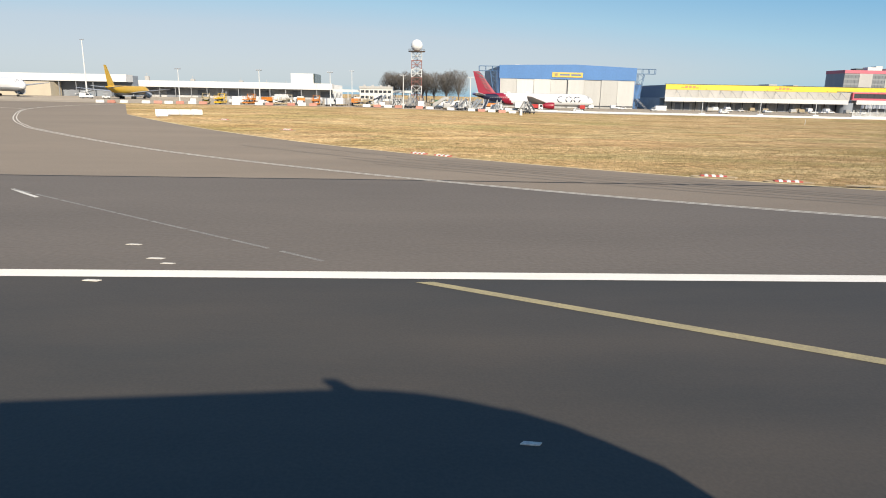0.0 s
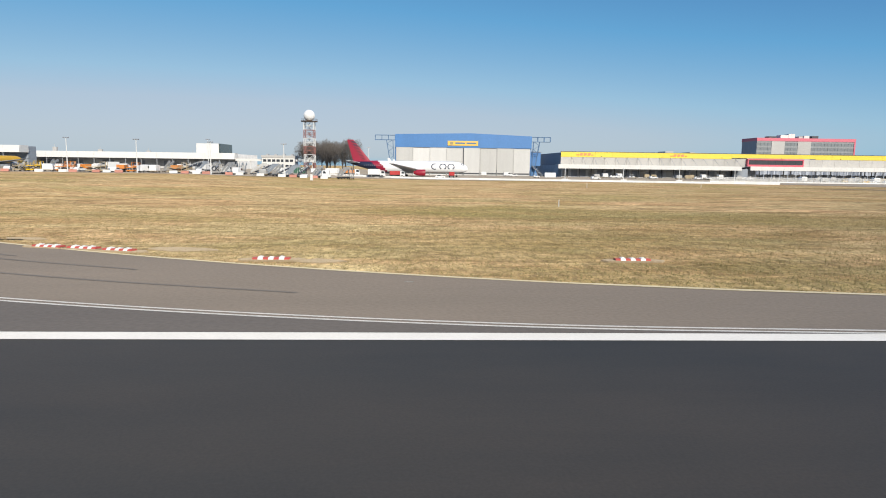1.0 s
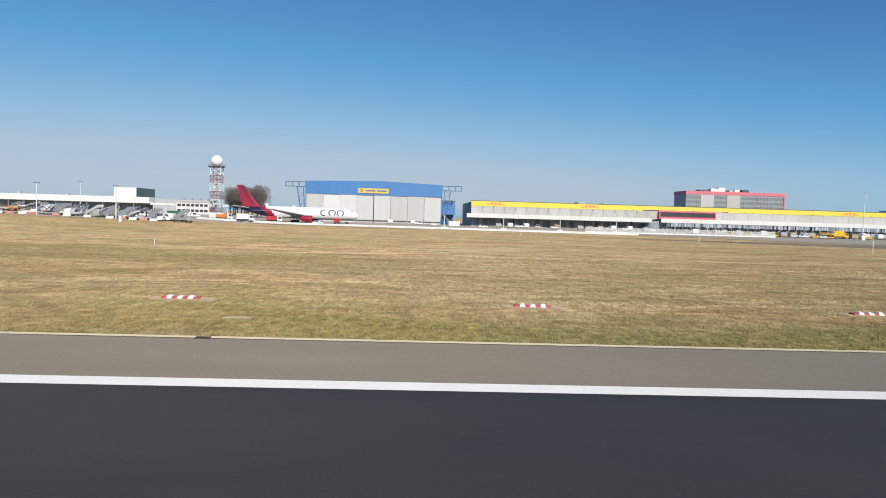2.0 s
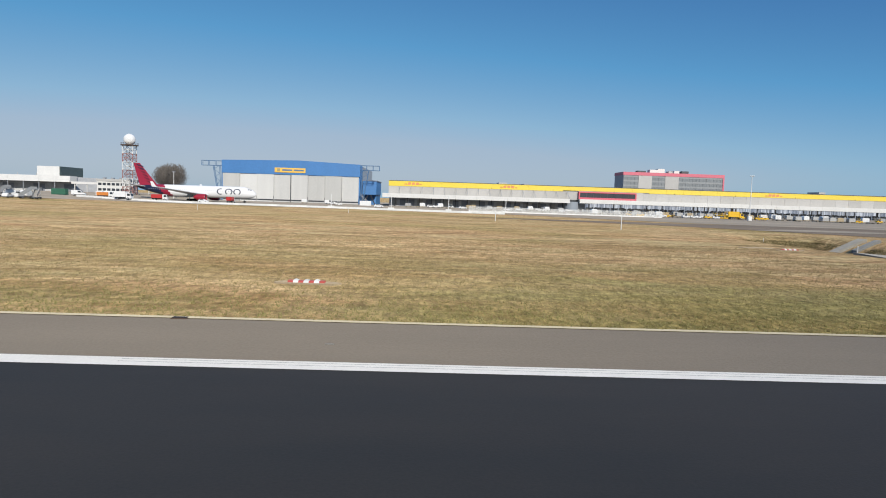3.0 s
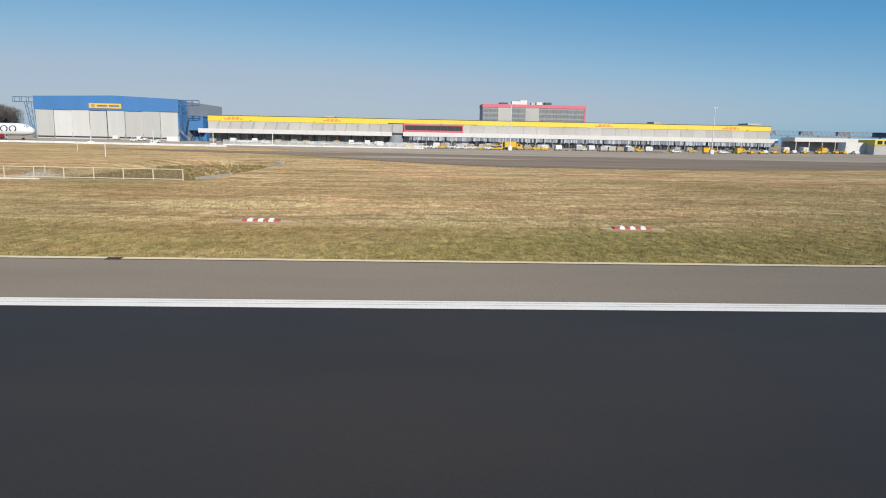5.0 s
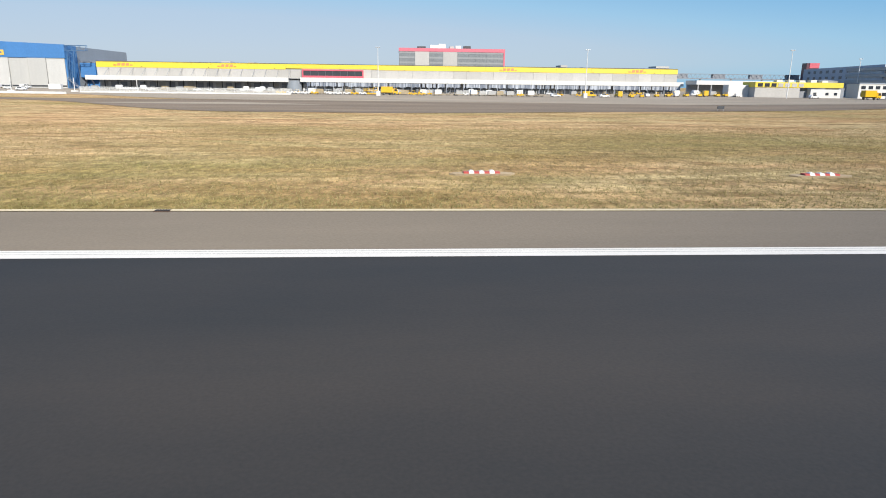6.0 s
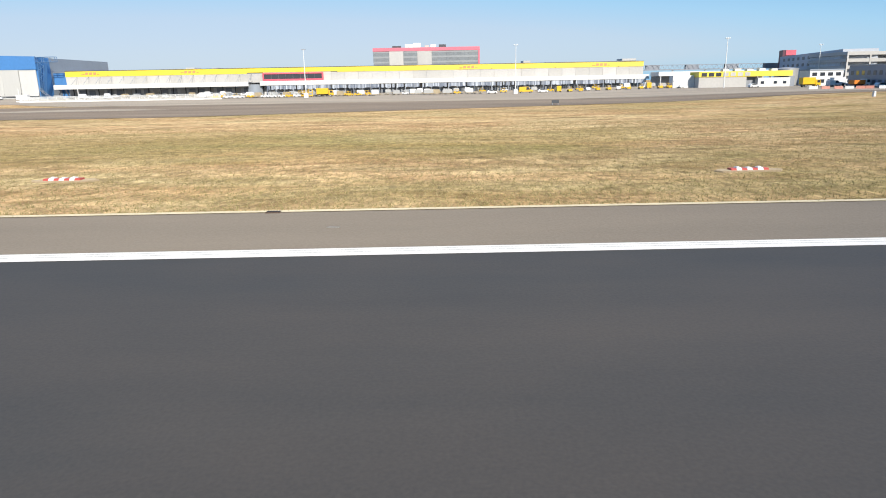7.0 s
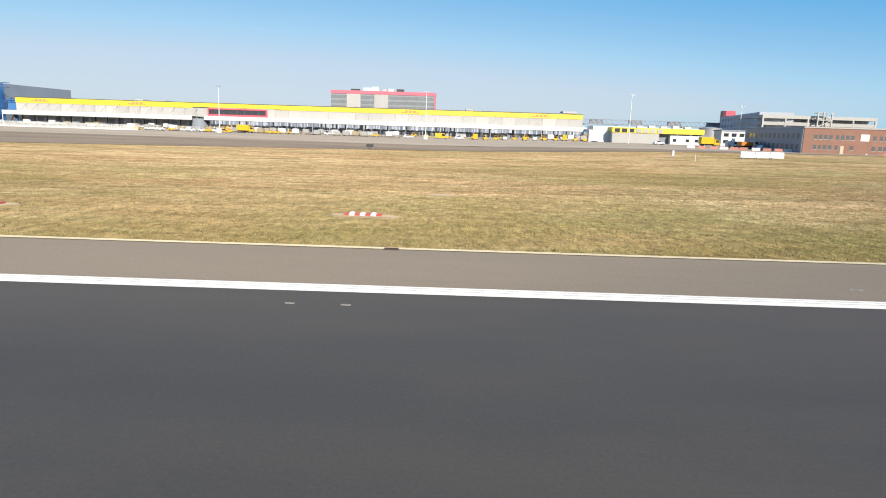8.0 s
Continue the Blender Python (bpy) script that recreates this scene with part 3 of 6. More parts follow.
# ---- buildings ----
def hangar():
    x0, x1, y, top0, peak, top1, door = 39.0, 119.0, 398.0, 23.6, 24.6, 23.3, 16.2
    h = thing("hangar", "large aircraft hangar with blue fascia and pale sliding doors", "hangar", at=pose(0, 0, terrain(80, 398)))
    b = Build()
    b.prism([(x0, 0), (x1, 0), (x1, 22.8), (83, 24.0), (x0, 23.1)], 1, y + 14, 482)
    part("wall", b, GREY_CLAD, h, "blue-grey ribbed side cladding")
    b = Build()
    b.prism([(x0, door), (x1, door), (x1, top1), (83, peak), (x0, top0)], 1, y, y + 1.2)
    b.box(x0, x0 + 0.8, y + 1.2, y + 14, 0, top0 - 0.5)
    b.box(x1 - 0.8, x1, y + 1.2, y + 14, 0, top1 - 0.3)
    b.prism([(x0 + 0.8, 21), (x1 - 0.8, 21), (x1 - 0.8, 22.6), (83, 23.9), (x0 + 0.8, 22.9)], 1, y + 1.2, y + 14)
    part("fascia", b, BLUE, h, "bright blue sheet-metal fascia")
    w = (x1 - x0 - 1.2) / 8
    for i in range(8):
        b = Build()
        a = x0 + 0.6 + i * w
        dy = 0.35 * (i % 2)
        b.box(a + 0.07, a + w - 0.07, y + 0.25 + dy, y + 0.5 + dy, 0.25, door - 0.05)
        b.box(a + 0.07, a + 0.3, y + 0.13 + dy, y + 0.25 + dy, 0.25, door - 0.05)
        b.box(a + w - 0.3, a + w - 0.07, y + 0.13 + dy, y + 0.25 + dy, 0.25, door - 0.05)
        b.box(a + 0.3, a + w - 0.3, y + 0.18 + dy, y + 0.25 + dy, 8.2, 8.45)
        d = part("door_panel", b, DOOR_LIGHT if i in (1, 2) else DOOR_GREY, h)
        b = Build()
        b.box(a + 0.3, a + w - 0.3, y + 0.16 + dy, y + 0.25 + dy, 0.9, 1.7)
        b.box(a + w - 0.2, a + w - 0.05, y + 0.05 + dy, y + 0.13 + dy, 0.3, 3.4)
        part("bumper", b, DARK_STEEL, d, "dark bumper strip along the door's foot")
    b = Build()
    b.box(x0 + 0.6 + 4 * w - 0.22, x0 + 0.6 + 4 * w + 0.22, y + 0.02, y + 0.2, 0, door)
    part("door_gap", b, DARK_STEEL, h, "dark gap between the sliding doors")
    b = Build()
    b.box(x0, x1, y - 0.4, y + 1.3, 0, 0.25)
    part("door_rail", b, CONCRETE, h)
    b = Build()
    b.box(69.6, 87.4, y - 0.32, y - 0.02, 17.4, 20.1)
    s = part("sign", b, AMBER, h, "amber sign board with unreadable lettering")
    for a, c in ((74.0, 79.8), (80.6, 86.4)):
        b = Build()
        b.box(a, c, y - 0.37, y - 0.32, 18.35, 19.2)
        part("lettering", b, BLUE_STEEL, s, "dark word as a plain bar")
    b = Build()
    b.box(71.0, 72.8, y - 0.37, y - 0.32, 17.9, 19.6)
    part("emblem", b, LINE_YELLOW, s, "plain square emblem")
    for side, sx, ex in (("west", x0, 27.4), ("east", x1, 130.2)):
        b = Build()
        for z in (20.2, 22.9):
            for yy in (y + 0.4, y + 2.4):
                b.tube((sx, yy, z), (ex, yy, z), 0.17, n=5)
        for k in range(4):
            xx = sx + (ex - sx) * k / 3
            b.tube((xx, y + 0.4, 20.2), (xx, y + 0.4, 22.9), 0.15, n=5)
            b.tube((xx, y + 2.4, 20.2), (xx, y + 2.4, 22.9), 0.15, n=5)
            b.tube((xx, y + 0.4, 20.2), (xx, y + 2.4, 20.2), 0.12, n=5)
        g0, g1 = sx + (ex - sx) * 0.34, sx + (ex - sx) * 0.12
        for yy in (y + 0.4, y + 2.4):
            b.tube((g0 + (ex - sx) * 0.1, yy, 20.2), (g1 + (ex - sx) * 0.02, yy, 0), 0.17, n=5)
            b.tube((g0 - (ex - sx) * 0.22, yy, 20.2), (sx + (ex - sx) * 0.01, yy, 0), 0.15, n=5)
        for k in range(9):
            z0, z1 = 20.2 * k / 9, 20.2 * (k + 1) / 9
            f0, f1 = k / 9, (k + 1) / 9
            pa = sx + (ex - sx) * (0.14 + 0.30 * f0)
            pb = sx + (ex - sx) * (0.01 + 0.11 * f1)
            if k % 2:
                pa, pb = sx + (ex - sx) * (0.01 + 0.11 * f0), sx + (ex - sx) * (0.14 + 0.30 * f1)
            b.tube((pa, y + 0.4, z0), (pb, y + 0.4, z1), 0.12, n=5)
        part("outrigger", b, BLUE_STEEL, h, "steel lattice outrigger for the sliding doors")
    b = Build()
    for k in range(7):
        b.box(119.4 + 0.9 * k, 120.4 + 0.9 * k, y - 1.6, y + 0.2, 5.6 - 0.8 * k, 5.75 - 0.8 * k)
    b.tube((119.4, y - 1.6, 6.7), (125.7, y - 1.6, 1.1), 0.07)
    b.tube((119.4, y - 1.6, 5.6), (125.7, y - 1.6, 0.0), 0.1)
    part("stair", b, STEEL, h, "open steel stair")
    b = Build()
    b.box(50, 60, 412, 420, 23.4, 24.6)
    part("roof_unit", b, WHITE, h, "white roof unit")
    b = Build()
    b.box(119.1, 127.5, y + 16, y + 56, 6.2, 14.4)
    b.box(119.1, 127.0, y + 23, y + 56, 0, 6.2)
    a = part("side_annex", b, BLUE, h, "blue-clad annex over an open undercroft")
    b = Build()
    for xa, xb in ((119.6, 122.6), (126.8, 123.8)):
        b.tube((xa, y + 16.6, 0), (xb, y + 16.6, 6.3), 0.3, n=6)
    part("strut", b, DARK_STEEL, a, "dark slanting steel strut")
    b = Build()
    b.box(119.1, 127.9, y + 15.6, y + 56.4, 14.4, 14.9)
    part("annex_roof", b, GREY_CLAD, a)
    return h


def logo(parent, cx, y, z0, z1):
    """A plain red mark on the yellow band: three slanted blocks with speed bars."""
    h = z1 - z0
    for k in range(3):
        a = cx - 3.3 + 2.3 * k
        b = Build()
        b.prism([(a, z0), (a + 1.7, z0), (a + 2.1, z1), (a + 0.4, z1)], 1, y - 0.12, y - 0.02)
        part("emblem", b, LOGO_RED, parent, "plain slanted red block on the yellow band")
    for a, c in ((cx - 5.2, cx - 3.5), (cx + 3.6, cx + 5.0)):
        for k in range(3):
            b = Build()
            b.box(a, c, y - 0.12, y - 0.02, z0 + h * (0.02 + 0.17 * k), z0 + h * (0.12 + 0.17 * k))
            part("bar", b, LOGO_RED, parent, "thin red bar on the yellow band")


def freight_building():
    """The long freight hall: yellow band, grey panels, white canopy, dock doors below."""
    y, gz = 396.0, 0.0
    h = thing("freight_hall", "long freight hall with yellow band and white canopy", "warehouse", at=pose(0, 0, gz))
    x0, xm, x1 = 136.0, 247.0, 462.0
    b = Build()
    b.box(x0 + 0.2, x1 - 0.2, y + 0.6, 478, 7.0, 14.3)
    part("wall", b, GREY_CLAD, h, "grey side cladding")
    b = Build()
    b.box(x0 + 0.3, x1 - 0.3, y + 9, 478, 0.0, 7.0)
    part("dock_wall", b, SHADE, h, "dark wall at the back of the dock")
    b = Build()
    b.box(x0 + 0.4, x1 - 0.4, y + 0.6, y + 9, 6.7, 7.0)
    part("soffit", b, SHADE, h, "grey underside above the dock")
    n = 32
    w = (x1 - x0) / n
    for i in range(n):
        b = Build()
        a, c = x0 + i * w, x0 + (i + 1) * w
        z0 = 11.75 if c < 240 else (12.35 if a < 285 else 12.0)
        b.prism([(y - 0.25, z0), (y + 0.6, z0), (y + 0.6, 14.7), (y - 0.15, 14.7)], 0, a + 0.02, c - 0.02)
        part("band_panel", b, YELLOW, h)
    b = Build()
    b.box(x0, x1, y - 0.3, y + 2.2, 14.7, 14.95)
    part("coping", b, DARK_STEEL, h, "grey roof edge")
    # sloping grey panels with struts in the western half, flat ones in the east
    for i in range(17):
        a, c = x0 + i * 6.53, x0 + (i + 1) * 6.53
        b = Build()
        b.prism([(y - 0.05, 11.8), (y + 0.55, 11.8), (y + 0.55, 7.0), (y + 0.25, 7.0)], 0, a + 0.04, c - 0.04)
        part("wall_panel", b, PALE, h)
        if i:
            b = Build()
            b.tube((a, y - 0.1, 11.6), (a, y - 7.4, 7.4), 0.08, n=5)
            part("strut", b, GREY_CLAD, h, "thin steel canopy strut")
    for i in range(28):
        a, c = xm + i * 7.68, xm + (i + 1) * 7.68
        b = Build()
        b.box(a + 0.04, c - 0.04, y, y + 0.6, 7.0, 12.4 if a < 285 else 12.05)
        part("wall_panel", b, PALE, h)
    # canopy fascia
    n = 18
    for i in range(n):
        a, c = 133.0 + i * 107.5 / n, 133.0 + (i + 1) * 107.5 / n
        b = Build()
        b.prism([(y - 8.2, 5.0), (y - 7.9, 5.0), (y - 7.9, 7.35), (y - 8.2, 7.35)], 0, a + 0.02, c - 0.02)
        b.box(a + 0.02, c - 0.02, y - 7.9, y + 0.5, 7.05, 7.3)
        part("canopy_panel", b, WHITE, h)
    n = 32
    for i in range(n):
        a, c = 246.5 + i * 217.0 / n, 246.5 + (i + 1) * 217.0 / n
        b = Build()
        b.prism([(y - 6.4, 5.15), (y - 6.1, 5.15), (y - 6.1, 7.5), (y - 6.4, 7.5)], 0, a + 0.02, c - 0.02)
        b.box(a + 0.02, c - 0.02, y - 6.1, y, 7.2, 7.45)
        part("canopy_panel", b, WHITE, h)
    for i in range(15):
        b = Build()
        xx = 140 + 7 * i
        b.box(xx - 0.2, xx + 0.2, y - 1.2, y - 0.8, 0, 7)
        part("column", b, DARK_STEEL, h)
    b = Build()
    b.box(x0 + 0.5, 240, y + 0.7, y + 1.0, 0, 6.95)
    part("dock_front", b, SHADE, h, "grey wall behind the western dock")
    for i in range(20):
        b = Build()
        a = x0 + 1.5 + i * 5.15
        b.box(a, a + 3.4, y + 0.45, y + 0.7, 0.1, 4.2)
        part("dock_door", b, DOCK_DOOR if i % 3 else PALE, h, "dock door")
    # rounded grey corner where the canopies meet
    b = Build()
    b.rings([[(242.5 + 4.2 * math.cos(a), y - 2.2 + 4.2 * math.sin(a), z) for a in np.linspace(0, 2 * math.pi, 24, endpoint=False)] for z in (0, 5.9)])
    part("stair_drum", b, GREY_CLAD, h, "grey metal drum beside the dock", rounded=True)
    # dock doors, curtains and posts of the eastern half
    rng = random.Random(4)
    for i in range(44):
        a = 250 + i * 4.82
        b = Build()
        b.box(a, a + 0.28, y - 5.9, y - 5.6, 0, 5.2)
        part("column", b, CURTAIN, h)
        for q in range(6):
            if rng.random() < 0.9:
                b = Build()
                b.box(a + 0.32 + 0.735 * q, a + 0.32 + 0.735 * (q + rng.uniform(0.85, 0.98)), y - 6.06, y - 6.0, rng.uniform(2.7, 3.2), 5.3)
                part("curtain_strip", b, CURTAIN, h, "pale blue hanging strip of a dock curtain")
        b = Build()
        b.box(a + 0.7, a + 4.0, y - 0.35, y - 0.05, 0.2, 3.0 if rng.random() < 0.75 else 2.2)
        part("dock_door", b, DOCK_DOOR if rng.random() < 0.8 else WHITE, h, "dock door")
    b = Build()
    b.box(247, x1, y + 0.02, y + 0.4, 0, 7.0)
    part("dock_front", b, SHADE, h, "blue-grey wall behind the curtains")
    # control room with a red frame
    b = Build()
    b.box(247.0, 281.0, y - 1.6, y, 11.25, 11.95)
    b.box(247.0, 281.0, y - 1.6, y, 7.5, 8.6)
    b.box(247.0, 247.7, y - 1.6, y, 8.6, 11.25)
    b.box(280.3, 281.0, y - 1.6, y, 8.6, 11.25)
    c = part("control_room", b, RED, h, "red frame of a glazed control room")
    for k in range(8):
        b = Build()
        a = 247.7 + k * 4.075
        b.box(a + 0.06, a + 4.0, y - 1.3, y - 1.1, 8.6, 11.25)
        part("window", b, GLASS, c)
    b = Build()
    b.box(248, 280, y - 1.0, y, 8.4, 11.4)
    part("back_wall", b, DARK_CLAD, c)
    for cx in (150.3, 206.0, 363.0, 438.0):
        logo(h, cx, y - 0.2, 12.6, 14.0)
    for k in range(9):
        b = Build()
        xx = 160 + 36 * k
        b.box(xx - 0.15, xx + 0.15, y - 0.5, y - 0.2, 12.1, 12.45)
        part("floodlight", b, DARK_STEEL, h)
    for a, c, z in ((201, 206, 15.9), (216, 219, 15.6), (408, 462, 15.4), (452, 460, 16.6), (330, 398, 15.25), (395, 399, 16.4)):
        b = Build()
        b.box(a, c, y + 8, y + 20, 14.3, z)
        part("roof_unit", b, PALE if c - a < 20 else DARK_CLAD, h, "low plant on the flat roof")
    return h


def parcel_office():
    y = 488.0
    h = thing("office_block", "grey-glazed office block with a red parapet", "office building")
    xs = (301.0, 312.2, 322.0, 331.8, 341.8, 375.2)
    b = Build()
    b.box(xs[0], xs[-1], y + 0.4, y + 22, 0, 26.8)
    part("wall", b, DARK_CLAD, h, "dark slate side wall")
    b = Build()
    b.box(xs[0] - 0.2, xs[-1] + 0.2, y - 0.3, y + 22.3, 26.8, 29.1)
    part("parapet", b, FADED_RED, h, "red parapet band")
    b = Build()
    b.box(xs[-1] - 0.9, xs[-1] + 0.2, y - 0.3, y + 0.38, 8, 26.78)
    part("edge_post", b, FADED_RED, h, "faded red vertical edge")
    for i in range(5):
        if i in (1, 3):
            b = Build()
            b.box(xs[i], xs[i + 1], y - 0.1, y + 0.4, 0, 26.8)
            part("wall_panel", b, PALE, h, "pale concrete bay")
            continue
        n = max(2, int((xs[i + 1] - xs[i]) / 2.4))
        for fl in range(4):
            z = 13.1 + fl * 3.42
            b = Build()
            b.box(xs[i] + 0.1, xs[i + 1] - 0.1, y + 0.05, y + 0.35, z + 2.2, z + 3.42)
            part("spandrel", b, SLATE_PANEL, h)
            w = (xs[i + 1] - xs[i] - 0.2) / n
            for k in range(n):
                b = Build()
                b.box(xs[i] + 0.1 + k * w + 0.08, xs[i] + 0.1 + (k + 1) * w - 0.08, y + 0.12, y + 0.3, z, z + 2.2)
                part("window", b, SLATE_GLASS, h)
    for a, w, hh, m in ((314, 6, 1.6, DARK_STEEL), (323, 6, 2.6, WHITE), (329, 5, 3.4, WHITE), (337, 3, 1.8, PALE), (341, 4, 2.3, WHITE), (347, 5, 2.2, DARK_STEEL)):
        b = Build()
        b.box(a, a + w, y + 8, y + 14, 29.1, 29.1 + hh)
        part("roof_unit", b, m, h, "rooftop plant unit", bevel=0.1)
    return h


GREEN_GLASS = mat("dark_green_glazing", (0.06, 0.085, 0.085), 0.2, 0, 0.3, amount=0.3)
SLATE_PANEL = mat("slate_grey_panel", (0.29, 0.305, 0.31), 0.5, 0, 0.2, amount=0.15)
SLATE_GLASS = mat("slate_grey_glazing", (0.245, 0.265, 0.275), 0.3, 0, 0.2, amount=0.3)


def west_terminal():
    """Long white-roofed freight terminal in two steps."""
    t = thing("freight_terminal", "long low freight terminal with a white roof band", "terminal", at=pose(0, 0, 2.0))
    for x0, x1, y, z0, z1, mw in ((-420, -166, 392, 8.0, 11.9, CREAM), (-200, -59.5, 428, 5.9, 9.6, SHADE)):
        n = int((x1 - x0) / 9)
        w = (x1 - x0) / n
        for i in range(n):
            b = Build()
            b.prism([(y - 9.0, z0), (y, z0), (y, z1), (y - 8.2, z1)], 0, x0 + i * w + 0.03, x0 + (i + 1) * w - 0.03)
            part("roof_panel", b, WHITE, t)
        b = Build()
        b.box(x0 + 0.5, x1 - 0.5, y, y + (8 if y < 400 else 50), 0, z1 - 0.4)
        part("wall", b, mw if mw is SHADE else GREY_CLAD, t, "shaded wall under the roof band")
        for i in range(n):
            if i % 2 == 0:
                b = Build()
                b.box(x0 + i * w + 1.2, x0 + i * w + w - 1.2, y - 0.25, y, 0.1, 4.6)
                part("dock_door", b, DOCK_DOOR, t, "dark dock door")
            b = Build()
            b.box(x0 + i * w - 0.2, x0 + i * w + 0.2, y - 8.4, y - 8.0, 0, z0)
            part("column", b, STEEL, t)
    b = Build()
    b.box(-236, -205, 380, 391, 0, 7.4)
    part("annex", b, CREAM, t, "cream-coloured annex wall")
    b = Build()
    b.box(-86.5, -72.5, 432, 458, 9.4, 15.6)
    r = part("roof_house", b, WHITE, t, "white rooftop plant room")
    b = Build()
    b.box(-72.5, -71.6, 431.8, 458, 9.4, 15.6)
    part("side_wall", b, GREEN_GLASS, r, "dark green glazed side")
    b = Build()
    b.box(-59.5, -12, 421, 423, 5.0, 6.4)
    for k in range(7):
        b.box(-58 + 7.5 * k, -57.6 + 7.5 * k, 421.6, 422, 0, 5.0)
    part("walkway_canopy", b, WHITE, t, "white walkway canopy")
    for xx, zz in ((-120, 12.0), (-104, 11), (-92, 10.8), (-178, 13.6), (-150, 12.4)):
        b = Build()
        b.box(xx, xx + 2.4, 438, 440, 9.4, zz - 1.2)
        b.tube((xx + 1, 439, zz - 1.2), (xx + 1, 439, zz + 0.6), 0.12)
        part("roof_vent", b, PALE, t)
    o = thing("site_office", "small white two-storey office with flat roof", "office building", at=pose(-33, 422, 2.0))
    b = Build()
    b.box(-10, 10, -3, 8, 0, 7.2)
    part("wall", b, WHITE, o)
    b = Build()
    b.box(-10.4, 10.4, -3.4, 8.4, 7.2, 8.6)
    part("parapet", b, PALE, o)
    for fl in range(2):
        for k in range(7):
            b = Build()
            b.box(-9.2 + 2.7 * k, -7.2 + 2.7 * k, -3.08, -2.98, 1.4 + 3.3 * fl, 2.9 + 3.3 * fl)
            part("window", b, GLASS, o)
    for k in range(4):
        b = Build()
        b.box(-8 + 5 * k, -6.5 + 5 * k, 0, 2, 8.6, 9.5)
        part("roof_unit", b, STEEL, o)


def radar_tower():
    t = thing("radar_tower", "red and white lattice tower with a white radome", "radar tower", at=pose(-8.5, 386.5, terrain(-8.5, 386)))
    base, r = 29.0 - terrain(-8.5, 386), 2.75
    n = 6
    for k in range(n):
        b = Build()
        z0, z1 = base * k / n, base * (k + 1) / n
        for sx in (-1, 1):
            for sy in (-1, 1):
                b.tube((sx * r, sy * r, z0), (sx * r, sy * r, z1), 0.2, n=6)
        zm = (z0 + z1) / 2
        for a, c in (((-r, -r), (r, -r)), ((r, -r), (r, r)), ((r, r), (-r, r)), ((-r, r), (-r, -r))):
            b.tube((*a, z1), (*c, z1), 0.13, n=5)
            b.tube((*a, zm), (*c, zm), 0.10, n=5)
            mid = ((a[0] + c[0]) / 2, (a[1] + c[1]) / 2)
            for e in (a, c):
                b.tube((*e, z0), (*mid, zm), 0.11, n=5)
                b.tube((*mid, zm), (*e, z1), 0.11, n=5)
        part("lattice_section", b, POLE_WHITE if k % 2 else TOWER_RED, t, "white painted lattice" if k % 2 else "faded red painted lattice")
    b = Build()
    for k in range(14):
        z = base * k / 14
        b.box(-0.5, 0.5, -1.3 + (k % 2) * 0.2, 1.3, z, z + 0.12)
        b.tube((0.45 * (-1) ** k, -1.2, z), (-0.45 * (-1) ** k, 1.2, z + base / 14), 0.09, n=5)
    part("stair", b, BROWN_IRON, t, "inner steel stair")
    b = Build()
    b.rings([[(4.6 * math.cos(a), 4.6 * math.sin(a), z) for a in np.linspace(0, 2 * math.pi, 20, endpoint=False)] for z in (base, base + 0.45)])
    p = part("platform", b, BROWN_IRON, t, "round brown platform")
    b = Build()
    for k in range(20):
        a = 2 * math.pi * k / 20
        c = 2 * math.pi * (k + 1) / 20
        b.tube((4.5 * math.cos(a), 4.5 * math.sin(a), base + 0.4), (4.5 * math.cos(a), 4.5 * math.sin(a), base + 1.5), 0.05, n=4)
        b.tube((4.5 * math.cos(a), 4.5 * math.sin(a), base + 1.5), (4.5 * math.cos(c), 4.5 * math.sin(c), base + 1.5), 0.05, n=4)
    part("railing", b, BROWN_IRON, p)
    b = Build()
    b.rings([[(3.15 * math.sin(u) * math.cos(a), 3.15 * math.sin(u) * math.sin(a), base + 3.5 - 3.15 * math.cos(u)) for a in np.linspace(0, 2 * math.pi, 32, endpoint=False)]
             for u in np.linspace(0.35, math.pi - 0.02, 20)])
    part("radome", b, WHITE_GLOSS, t, "white spherical radome", rounded=True)


TOWER_RED = mat("faded_tower_red", (0.36, 0.17, 0.145), 0.6, 0, 0.8, amount=0.25)


